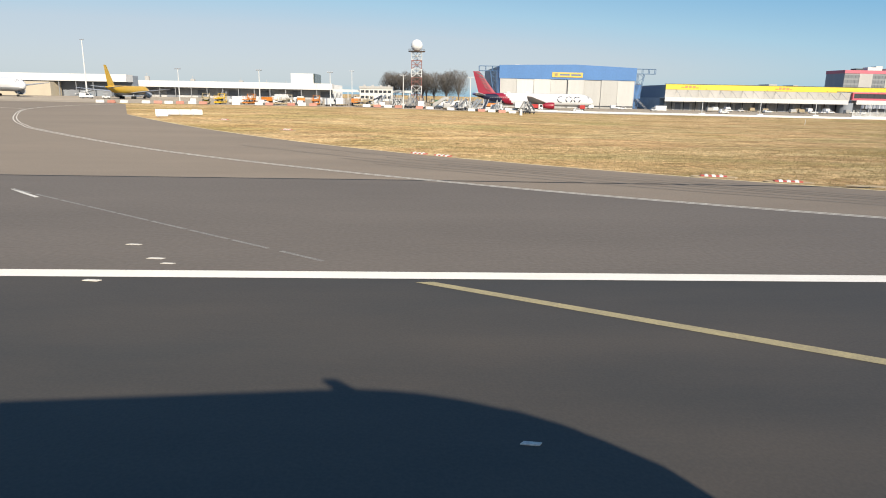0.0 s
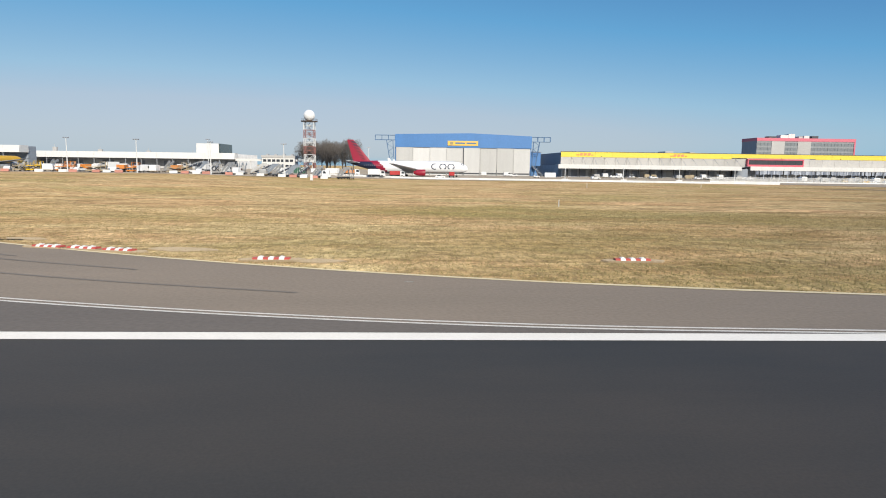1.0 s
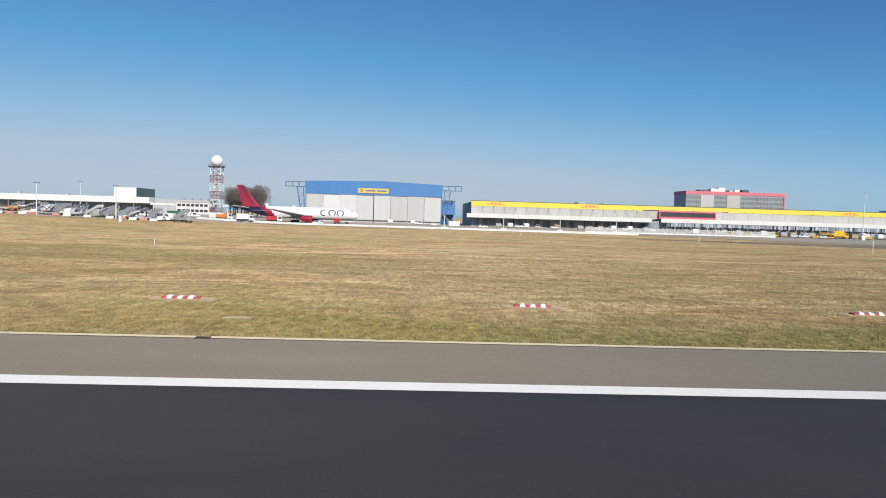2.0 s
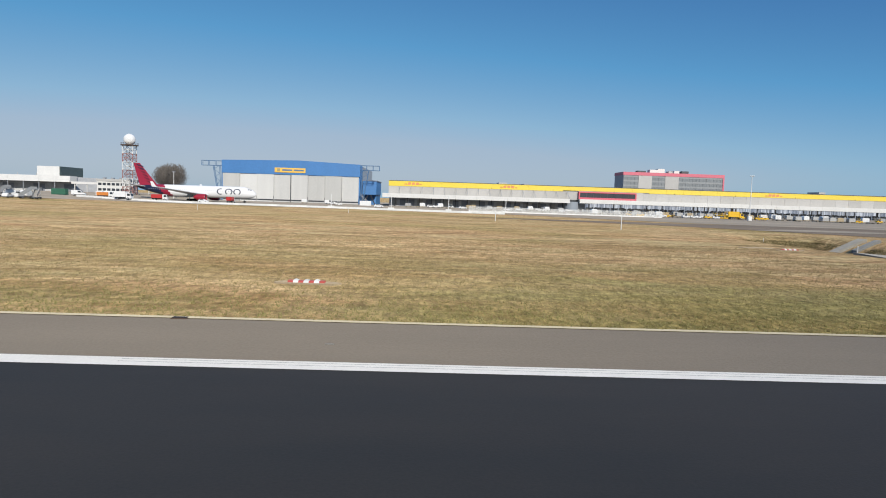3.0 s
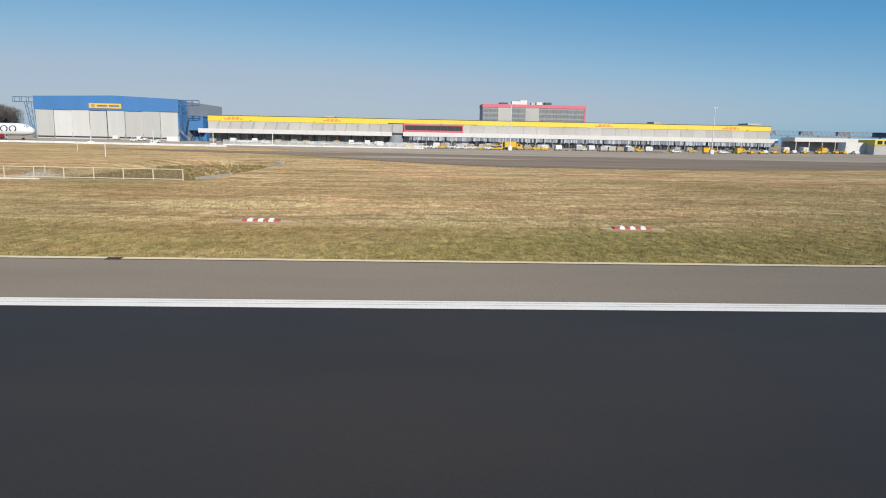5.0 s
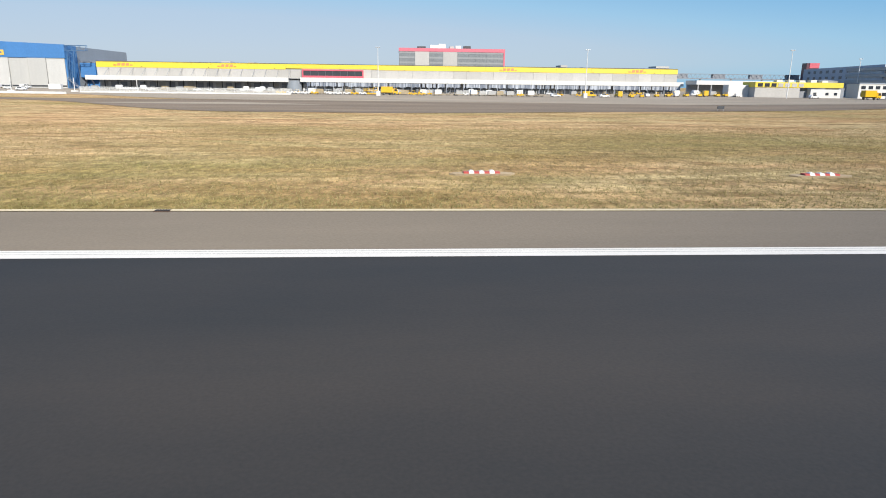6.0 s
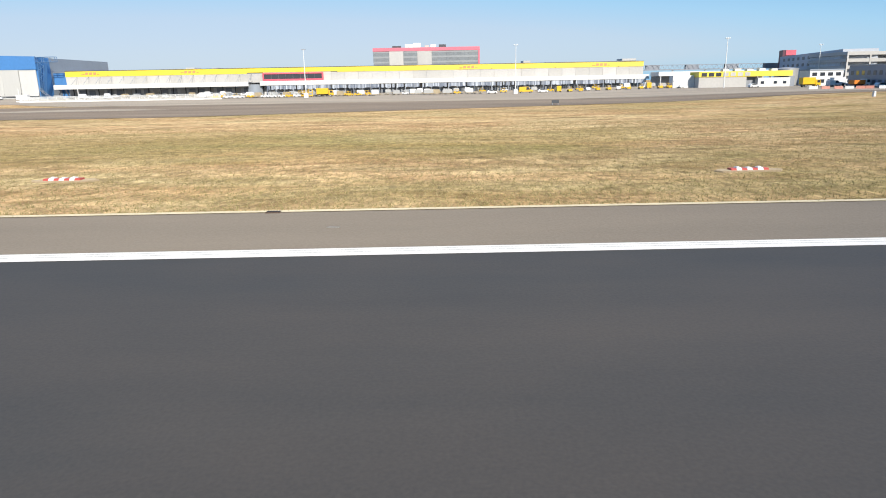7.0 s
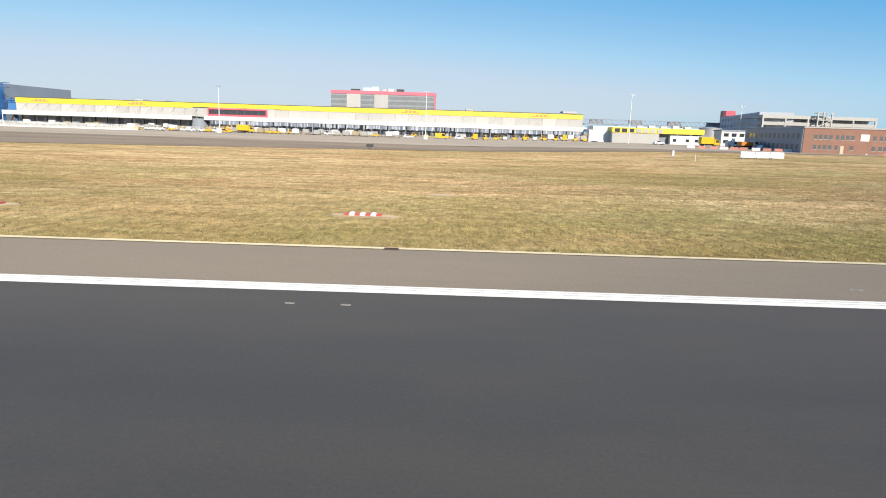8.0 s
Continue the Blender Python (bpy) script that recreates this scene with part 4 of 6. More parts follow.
def east_buildings():
    # service building with a yellow band
    s = thing("service_building", "low service building with yellow band and grey doors", "service building", at=pose(455, 297, 0.9, 0, 0, -4))
    b = Build()
    b.box(0, 19.5, 0, 12, 0, 4.3)
    part("wall", b, PALE, s, "pale grey panel wall")
    b = Build()
    b.box(-0.2, 38, -0.3, 12, 4.3, 6.5)
    band = part("band", b, YELLOW, s, "yellow fascia band")
    for k in range(7):
        b = Build()
        b.box(0.9 + 2.95 * k, 3.0 + 2.95 * k, -0.42, -0.3, 4.55, 6.05)
        part("window", b, GLASS if k < 3 else PALE, band, "square band window")
    b = Build()
    b.box(19.5, 24, 2.5, 12, 0, 4.3)
    part("entrance", b, DARK_CLAD, s, "dark recessed entrance")
    b = Build()
    b.box(24, 37, -0.6, 11, 0, 3.7)
    part("annex", b, WHITE, s, "white lower annex")
    for a in (25.2, 30.5, 34.2):
        b = Build()
        b.box(a, a + 1.3, -0.72, -0.6, 1.2, 2.3)
        part("window", b, GLASS, s)
    b = Build()
    b.box(37, 40, 2, 12, 0, 4.2)
    part("side_wall", b, DARK_CLAD, s)
    b = Build()
    b.box(-9, 0, 6, 12, 0, 5.2)
    part("lean_to", b, WHITE, s, "white lean-to")
    b = Build()
    for k in range(5):
        b.box(11 + 5 * k, 13.5 + 5 * k, 4, 7, 6.5, 7.4 + 0.2 * (k % 2))
    part("roof_units", b, WHITE, s, "white roof ventilators")
    # white canopy hall that joins the freight hall
    c = thing("canopy_hall", "open white-roofed canopy hall", "canopy", at=pose(463, 372, 0.9))
    b = Build()
    b.box(0, 62, 0, 14, 5.4, 7.6)
    part("roof", b, WHITE, c)
    b = Build()
    b.box(0, 62, 12, 13, 0, 5.4)
    part("wall", b, SHADE, c, "shaded rear wall")
    for k in range(9):
        b = Build()
        b.box(1 + 7.4 * k, 1.4 + 7.4 * k, 0.2, 0.6, 0, 5.4)
        part("column", b, STEEL, c)
    # lattice conveyor bridge
    g = thing("conveyor_bridge", "long lattice girder conveyor bridge", "bridge", at=pose(462, 421, 0.9))
    b = Build()
    b.box(0, 96, 1.0, 4.0, 9.0, 9.6)
    b.box(0, 96, 1.0, 4.0, 11.9, 12.2)
    part("deck", b, DARK_CLAD, g)
    for k in range(4):
        b = Build()
        b.box(10 + 24 * k, 18 + 24 * k, 1.2, 3.8, 9.6, 11.9)
        part("cladding", b, DARK_CLAD, g, "dark clad stretch")
    b = Build()
    for k in range(32):
        a = 3 * k
        b.tube((a, 0.9, 9.3), (a + 1.5, 0.9, 12), 0.12, n=4)
        b.tube((a + 1.5, 0.9, 12), (a + 3, 0.9, 9.3), 0.12, n=4)
    part("lattice", b, DARK_CLAD, g, "dark painted zigzag lattice")
    for k in range(5):
        b = Build()
        b.box(6 + 20 * k, 6.8 + 20 * k, 2, 2.8, 0, 9)
        part("column", b, STEEL, g)
    # dark office wing, seen at its shaded end
    o = thing("office_wing", "blue-grey office wing with small windows and a red stair block", "office building")
    p0, p1 = Vector((521.5, 306)), Vector((546, 409))
    d = (p1 - p0).normalized()
    ang = math.degrees(math.atan2(d.y, d.x))
    o.matrix_basis = pose(p0.x, p0.y, 0.9, 0, 0, ang)
    ln = (p1 - p0).length
    b = Build()
    b.box(4.5, ln, -14, 0, 0, 15.2)
    part("wall", b, SLATE_WALL, o, "blue-grey cladding")
    for fl in range(4):
        for k in range(11):
            b = Build()
            b.box(5 + 9 * k, 8.4 + 9 * k, 0.0, 0.14, 2.4 + 3.3 * fl, 3.9 + 3.3 * fl)
            part("window", b, GLASS_WARM if fl == 0 and k < 3 else GLASS_DULL, o)
    b = Build()
    b.box(ln - 2, ln + 6, -7.6, -0.6, 0, 18.9)
    part("stair_block", b, RED_DARK, o, "maroon stair block")
    b = Build()
    b.box(ln - 2.3, ln - 2.0, -7.6, -2.2, 16.0, 18.9)
    part("red_panel", b, RED, o, "red end panel")
    # parking deck to the east
    k0 = thing("parking_deck", "pale grey open parking deck with steel stair", "car park", at=pose(522, 306, 0.9))
    for fl in range(5):
        b = Build()
        b.box(0, 50, 0, 30, 0.9 + 2.9 * fl, 2.35 + 2.9 * fl)
        part("deck", b, PALE, k0)
    b = Build()
    b.box(0.5, 49.5, 5, 29, 0, 12.4)
    part("inner_wall", b, SHADE, k0, "shaded interior")
    for k in range(6):
        b = Build()
        b.box(9.84 * k, 9.84 * k + 0.7, -0.1, 0.6, 0, 12.6)
        part("column", b, PALE, k0)
    for a in (22.0, 24.4, 28.0):
        b = Build()
        b.box(a, a + 0.5, -3.5, -3.0, 0, 15.6)
        part("stair_post", b, PALE, k0, "pale post of the open stair tower")
    for k in range(5):
        b = Build()
        lo, hi = (22.2, 28.2) if k % 2 else (28.2, 22.2)
        b.tube((lo, -3.3, 3.05 * k), (hi, -3.3, 3.05 * k + 3.05), 0.22, n=5)
        part("stair_flight", b, PALE, k0, "zigzag stair flight")
        b = Build()
        b.box(22.0, 28.5, -3.6, -0.2, 3.05 * k + 2.9, 3.05 * k + 3.1)
        part("landing", b, STEEL, k0, "steel stair landing")
    # brick building
    br = thing("brick_building", "two-storey orange brick building with paired windows", "brick building", at=pose(486.6, 205.0, 0.9, 0, 0, -7.5) @ Matrix.Scale(0.77, 4))
    b = Build()
    b.box(0, 90, 0, 68, 0, 9.2)
    part("wall", b, [BRICK], br, "orange brick wall")
    b = Build()
    b.box(-0.3, 90, -0.3, 68.2, 9.2, 9.7)
    part("coping", b, PALE, br)
    b = Build()
    b.box(-0.35, -0.02, 0.3, 67.8, 0, 9.1)
    part("side_cladding", b, DARK_CLAD, br, "dark shaded end wall cladding")
    for fl in range(2):
        for k in range(44):
            a = 3.6 + 1.75 * k + 0.5 * (k // 4)
            if 18.4 < a < 23.6 or (fl == 0 and k % 11 in (5, 6)):
                continue
            z = (1.5, 5.2)[fl]
            b = Build()
            b.box(a, a + 1.15, -0.05, 0.1, z, z + 1.65)
            w = part("window", b, GLASS_DULL, br)
            b = Build()
            b.box(a - 0.06, a + 1.21, -0.13, -0.05, z - 0.16, z)
            part("sill", b, PALE, w)
    b = Build()
    b.box(19.6, 22.6, -0.1, 0, 4.9, 7.4)
    part("panel", b, WHITE, br, "white wall panel")
    b = Build()
    b.box(13.0, 14.2, -0.2, 0, 0, 3.0)
    part("door", b, CREAM, br, "cream entrance door")
    b = Build()
    b.box(31.6, 34.2, -0.2, 0, 0, 2.8)
    part("door", b, WHITE, br, "white double door")
    for fl in range(2):
        for k in range(13):
            b = Build()
            b.box(-0.42, -0.36, 3 + 5 * k, 5.6 + 5 * k, 1.2 + 4.0 * fl, 3.1 + 4.0 * fl)
            part("window", b, GLASS_WARM if fl and k in (10, 11) else GLASS_DULL, br)
    # tank and white house between them
    tk = Build()
    tk.rings([[(5.2 * math.cos(a), 5.2 * math.sin(a), z) for a in np.linspace(0, 2 * math.pi, 32, endpoint=False)] for z in (0, 7.4)])
    tk.rings([[(r * math.cos(a), r * math.sin(a), z) for a in np.linspace(0, 2 * math.pi, 32, endpoint=False)] for r, z in ((5.4, 7.4), (5.4, 7.7), (0.6, 8.4))])
    solid("storage_tank", tk, ALU, "round pale metal storage tank", "tank", rounded=True, at=pose(511, 334, 0.9))
    wh = thing("white_house", "small white two-storey gate house", "gate house", at=pose(500, 294, 0.9))
    b = Build()
    b.box(0, 14, 0, 8, 0, 6.2)
    part("wall", b, WHITE, wh)
    b = Build()
    b.box(-0.3, 14.3, -0.3, 8.3, 6.2, 6.7)
    part("roof_edge", b, GREY_CLAD, wh)
    for fl in range(2):
        for k in range(4):
            b = Build()
            b.box(1 + 3.3 * k, 3 + 3.3 * k, -0.08, 0.02, 1.2 + 2.8 * fl, 2.6 + 2.8 * fl)
            part("window", b, GLASS, wh)


SLATE_WALL = mat("blue_grey_wall_cladding", (0.46, 0.49, 0.54), 0.6, 0, 0.2, amount=0.15)

hangar()
freight_building()
parcel_office()
west_terminal()
radar_tower()
east_buildings()


# ---- aircraft ----
def fuselage_rings(L, R, nose=0.13, tail=0.34, n=28, step=0.8):
    """Rings of a fuselage from the nose at x = 0 to the tail at x = -L, axis at z = 0."""
    rings = []
    k = max(30, int(L / step))
    for i in range(k + 1):
        s = i / k
        s = s * s * (3 - 2 * s) * 0.35 + s * 0.65
        x = -L * s
        if s < nose:
            q = 1 - s / nose
            r, dz = R * math.sqrt(max(0.0004, 1 - q ** 2.1)), -0.28 * R * q ** 2
        elif s > 1 - tail:
            q = (s - 1 + tail) / tail
            r, dz = R * (1 - 0.93 * q ** 1.6), R * 0.72 * q ** 1.5
        else:
            r, dz = R, 0
        rings.append([(x, r * math.cos(a), dz + r * math.sin(a)) for a in np.linspace(0, 2 * math.pi, n, endpoint=False)])
    return rings


def surface(root_x, root_c, tip_x, tip_c, y0, y1, z0, z1, thick, upright=False, cuts=6):
    """A tapered wing or fin: airfoil sections from the root to the tip."""
    b = Build()
    sec = ((0, 0), (0.03, 0.32), (0.15, 0.5), (0.4, 0.5), (1, 0.04), (1, -0.04), (0.4, -0.4), (0.15, -0.42), (0.03, -0.28))
    rings = []
    for i in range(cuts + 1):
        t = i / cuts
        x, c = root_x + (tip_x - root_x) * t, root_c + (tip_c - root_c) * t
        y, z, h = y0 + (y1 - y0) * t, z0 + (z1 - z0) * t, thick * c
        rings.append([(x - u * c, w * h + y, z) if upright else (x - u * c, y, z + w * h) for u, w in sec])
    b.rings(rings)
    return b


def turbofan(b, x, y, z, r, length):
    rings = []
    for u, rr in ((0.10, 0.72), (0.03, 0.84), (0.0, 0.90), (0.02, 0.97), (0.12, 1.0), (0.45, 1.0), (0.8, 0.80), (0.82, 0.6), (1.0, 0.42)):
        rings.append([(x - u * length, y + rr * r * math.cos(a), z + rr * r * math.sin(a)) for a in np.linspace(0, 2 * math.pi, 22, endpoint=False)])
    return b.rings(rings)


def wheel(b, x, y, z, r, w):
    return b.tube((x, y - w / 2, z), (x, y + w / 2, z), r, n=14)


def airliner(name, label, L, R, half, at, body, fuselage_pick, fin_mat, wing_mat, engine_mats, eng_y, eng_r, axis_z, fin_h, winglet=None, aft=0.0, nose=0.13):
    """A twin-engined airliner, nose at the origin, looking along +x, wheels at z = 0."""
    p = thing(name, label, "airliner", at=at)
    b = Build()
    b.rings(fuselage_rings(L, R, nose), mi=fuselage_pick)
    fus = part("fuselage", b, body, p, rounded=True, place=pose(0, 0, axis_z))
    def skin(x, ang, side):
        q = max(0.0, 1 - x / nose)
        r = R * math.sqrt(1 - q ** 2.1) + 0.025
        return (-x * L, side * r * math.cos(ang), -0.28 * R * q * q + r * math.sin(ang))

    for s in (-1, 1):
        for k in range(2):
            a0, a1 = radians(36 + 20 * k), radians(53 + 20 * k)
            u0, u1 = (0.040, 0.062) if k == 0 else (0.034, 0.056)
            b = Build()
            b.face([skin(u0, a0, s), skin(u1, a0, s), skin(u1, a1, s), skin(u0, a1, s)])
            part("cockpit_window", b, GLASS, fus)
    for s in (-1, 1):
        b = surface(-0.37 * L - aft, 0.17 * L, -0.60 * L - aft, 0.035 * L, s * R * 0.6, s * half, axis_z - R * 0.55, axis_z - R * 0.55 + half * 0.10, 0.12)
        w = part("wing", b, wing_mat, p, rounded=True)
        if winglet:
            b = surface(-0.60 * L - aft, 0.034 * L, -0.625 * L - aft, 0.018 * L, s * half, s * (half + 0.4), axis_z - R * 0.55 + half * 0.10, axis_z - R * 0.55 + half * 0.10 + winglet, 0.1)
            part("winglet", b, wing_mat, w, rounded=True)
        b = surface(-0.885 * L, 0.085 * L, -0.955 * L, 0.035 * L, s * R * 0.2, s * half * 0.33, axis_z + R * 0.55, axis_z + R * 0.55 + half * 0.035, 0.1)
        part("tailplane", b, wing_mat, p, rounded=True)
        b = turbofan(Build(), -0.355 * L - aft, s * eng_y, axis_z - R * 0.95, eng_r, 0.095 * L)
        e = part("engine", b, engine_mats[0], p, rounded=True)
        b = Build()
        b.tube((-0.362 * L - aft, s * eng_y, axis_z - R * 0.95), (-0.366 * L - aft, s * eng_y, axis_z - R * 0.95), eng_r * 0.76, n=20)
        part("fan", b, DARK_STEEL, e)
        b = Build()
        b.box(-0.43 * L - aft, -0.37 * L - aft, s * eng_y - 0.2, s * eng_y + 0.2, axis_z - R * 0.95 + eng_r * 0.8, axis_z - R * 0.45)
        part("pylon", b, engine_mats[1], e)
        b = Build()
        b.tube((-0.52 * L, s * R * 1.25, axis_z - R * 0.7), (-0.52 * L, s * R * 1.25, 0.6), 0.18, n=8)
        lg = part("main_gear", b, STEEL, p)
        for dx in (-0.7, 0.7):
            for dy in (-0.45, 0.45):
                part("tyre", wheel(Build(), -0.52 * L + dx, s * R * 1.25 + dy, 0.6, 0.6, 0.4), RUBBER, lg, rounded=True)
    b = surface(-0.80 * L, 0.145 * L, -0.945 * L, 0.052 * L, 0, 0, axis_z + R * 0.75, fin_h, 0.1, upright=True)
    fin = part("fin", b, fin_mat, p, rounded=True)
    b = Build()
    b.tube((-0.095 * L, 0, axis_z - R * 0.8), (-0.095 * L, 0, 0.5), 0.14, n=8)
    ng = part("nose_gear", b, STEEL, p)
    for dy in (-0.28, 0.28):
        part("tyre", wheel(Build(), -0.095 * L, dy, 0.48, 0.48, 0.3), RUBBER, ng, rounded=True)
    return p, fus, fin


def charter_jet():
    """White wide-body with a dark tail section and crimson fin, parked before the hangar."""
    L, R, az = 58.4, 2.82, 4.75

    def pick(q):
        x = sum(v[0] for v in q) / 4
        z = sum(v[2] for v in q) / 4
        edge = x + 0.9 * z
        if edge < -44.5 and z < 2.2:
            return 1
        return 2 if edge < -40.8 else 0
    p, fus, fin = airliner("charter_jet", "white twin-jet airliner with crimson fin and navy tail, parked", L, R, 30.0, pose(76.6, 331, terrain(50, 331)),
                           [AIR_WHITE, NAVY, CRIMSON], pick, CRIMSON, AIR_WHITE, (ENGINE_RED, NAVY), 9.4, 1.55, az, 17.3, winglet=2.2)
    for k in range(6):
        b = Build()
        z = 16.9 - 1.55 * k
        x = -L * 0.945 - 1.6 + (16.6 - z) * 0.60
        for s in (-1, 1):
            b.face([(x, s * 0.36, z), (x + 2.2, s * 0.46, z - 0.5), (x + 3.9 - 0.2 * k, s * 0.44, z - 1.5), (x + 1.4, s * 0.44, z - 0.85)])
        part("stripe", b, NAVY if k < 2 else FIN_DARK, fin, "dark sweep on the crimson fin")
    # three plain outlined marks on the forward fuselage
    for k in range(3):
        b = Build()
        cx = -16.2 + 3.9 * k
        m = 14
        a0, a1 = (radians(70), radians(290)) if k == 0 else (radians(-60), radians(240))
        for i in range(m):
            u0, u1 = a0 + (a1 - a0) * i / m, a0 + (a1 - a0) * (i + 1) / m
            pts = []
            for u, rr in ((u0, 1.0), (u1, 1.0), (u1, 0.72), (u0, 0.72)):
                sx, sv = cx + 1.75 * rr * math.cos(u), 1.55 * rr * math.sin(u)
                th = sv / R + 0.1
                pts.append((sx, -(R + 0.025) * math.cos(th), (R + 0.025) * math.sin(th)))
            b.face(pts)
        part("emblem", b, NAVY, fus, "dark plain outlined mark")
    for i in range(42):
        b = Build()
        x = -9.5 - i * 0.98
        if -52 < x:
            z = 0.55
            yy = math.sqrt(R * R - z * z) + 0.015
            b.box(x - 0.12, x + 0.12, -yy - 0.01, -yy + 0.05, z - 0.17, z + 0.17)
            part("cabin_window", b, AIR_GREY, fus)
    return p


FIN_DARK = mat("dark_crimson_paint", (0.15, 0.015, 0.035), 0.35, 0, 0.5, amount=0.15)
ENGINE_RED = mat("red_engine_paint", (0.40, 0.025, 0.05), 0.35, 0, 0.5, amount=0.3)
charter_jet()
airliner("yellow_freighter", "all-yellow twin-jet cargo aircraft on the west apron", 47.0, 1.95, 19.0, pose(-134.5, 331.5, 2.0, 0, 0, 93),
         [AIR_YELLOW, AIR_GREY], lambda q: 1 if sum(v[2] for v in q) / 4 < -1.1 else 0, AIR_YELLOW, AIR_GREY, (AIR_GREY, AIR_GREY), 6.4, 1.25, 3.6, 13.4)
airliner("white_freighter", "plain white twin-jet cargo aircraft parked at the terminal", 63.0, 3.1, 30.0, pose(-182.0, 316, 2.0, 0, 0, -35),
         [AIR_WHITE, AIR_GREY], lambda q: 1 if sum(v[2] for v in q) / 4 < -1.5 else 0, AIR_WHITE, AIR_GREY, (AIR_GREY, AIR_GREY), 9.6, 1.7, 5.4, 18.2)


# ---- bare trees behind the radar tower ----
def bare_tree(x, y, height, spread, seed):
    """Upright limbs that fork, and a dense oval haze of fine bare twigs."""
    rng = random.Random(seed)
    b, twigs = Build(), Build()
    cz, rz = height * 0.60, height * 0.40
    b.tube((0, 0, 0), (rng.uniform(-0.3, 0.3), 0, height * 0.34), height * 0.022, height * 0.016, n=8)
    for k in range(13):
        a = k * 2.4 + rng.uniform(-0.4, 0.4)
        rr = spread * rng.uniform(0.15, 0.8)
        p = Vector((0, 0, height * rng.uniform(0.16, 0.36)))
        q = Vector((rr * 0.55 * math.cos(a), rr * 0.55 * math.sin(a), height * rng.uniform(0.5, 0.6)))
        e = Vector((rr * math.cos(a), rr * math.sin(a), cz + rz * rng.uniform(0.55, 0.95) * math.sqrt(max(0.1, 1 - (rr / spread) ** 2))))
        b.tube(p, q, 0.16, 0.11, n=5)
        b.tube(q, e, 0.11, 0.05, n=5)
    for k in range(4200):
        while True:
            d = Vector((rng.uniform(-1, 1), rng.uniform(-1, 1), rng.uniform(-1, 1)))
            if 0.12 < d.length < 1 + 0.12 * math.sin(5 * d.x + seed) * math.cos(4 * d.z):
                break
        o = Vector((d.x * spread, d.y * spread, cz + d.z * rz))
        v = (Vector((d.x, d.y, d.z + 0.9)).normalized() + Vector((rng.gauss(0, 0.35), rng.gauss(0, 0.35), rng.gauss(0, 0.3)))) * rng.uniform(0.7, 1.9)
        w = Vector((-v.y, v.x, 0.001)).normalized() * rng.uniform(0.025, 0.05)
        twigs.face([tuple(o - w), tuple(o + w), tuple(o + v)])
        v2 = v.cross(Vector((0.3, 0.2, 1))) * rng.uniform(-0.5, 0.5) + v * 0.4
        twigs.face([tuple(o + v * 0.3 - w), tuple(o + v * 0.3 + w), tuple(o + v * 0.3 + v2)])
    t = thing("bare_tree", "leafless tree with a dense grey-brown oval crown", "tree", "trees behind the radar tower", at=pose(x, y, terrain(x, y)))
    part("trunk", b, BARK, t, "forking grey trunk", rounded=True)
    part("crown", twigs, BARK, t, "fine bare twigs")


tree_rng = random.Random(12)
for i in range(13):
    way = i / 12
    bare_tree(15.5 - 46 * way + tree_rng.uniform(-3, 3), 390 + 100 * way + tree_rng.uniform(-4, 4), 18.4 + tree_rng.uniform(-1.6, 1.2), 6.3 + tree_rng.uniform(-0.6, 0.8), 20 + i)


# ---- masts and posts ----
def mast(x, y, top, base_block=True, head=True, label="tall white lighting mast with a concrete foot", r=0.28):
    z = terrain(x, y)
    t = thing("light_mast", label, "light mast", "apron light masts", at=pose(x, y, z))
    b = Build()
    b.tube((0, 0, 0), (0, 0, top - z), r, r * 0.5, n=10)
    part("pole", b, POLE_WHITE, t, rounded=True)
    if base_block:
        b = Build()
        b.box(-0.8, 0.8, -0.7, 0.7, 0, 1.9)
        part("foot", b, PLASTIC_WHITE, t, "white impact guard", bevel=0.12)
    if head:
        b = Build()
        b.box(-0.85, 0.85, -0.15, 0.15, top - z - 0.08, top - z + 0.08)
        h = part("crossbar", b, STEEL, t)
        for dx in (-0.7, 0.0, 0.7):
            b = Build()
            b.prism([(-0.35, 0.06), (0.15, 0.0), (0.2, 0.22), (-0.25, 0.3)], 0, dx - 0.2, dx + 0.2)
            part("floodlight", b, STEEL, h, place=pose(0, 0, top - z))


for x, y, top in ((292.5, 283.0, 18.4), (376.1, 282.8, 18.7), (455.7, 273.8, 19.3), (-165.5, 338.0, 28.3), (521, 325, 18.8), (26.6, 359, 14.4)):
    mast(x, y, top, base_block=280 < x < 380, r=0.42 if x < -100 else 0.22)
for x, y, top in ((-86, 236, 12.8), (-57, 224, 12.5), (-34.8, 222, 12.2), (-12.2, 222, 11.7), (9.2, 228, 11.6), (-35, 292, 15.0)):
    mast(x, y, top, base_block=False, label="slim white apron lamp post", r=0.2)
for x in (117, 143, 168, 193):
    z = 5.6
    t = thing("white_post", "slim white post on a concrete foot", "post", "posts along the apron wall", at=pose(x, 300, 0))
    b = Build()
    b.tube((0, 0, 0), (0, 0, z), 0.16, n=8)
    part("pole", b, POLE_WHITE, t)
    b = Build()
    b.box(-1.3, 1.3, -0.6, 0.6, 0, 0.5)
    part("foot", b, PLASTIC_WHITE, t, bevel=0.08)


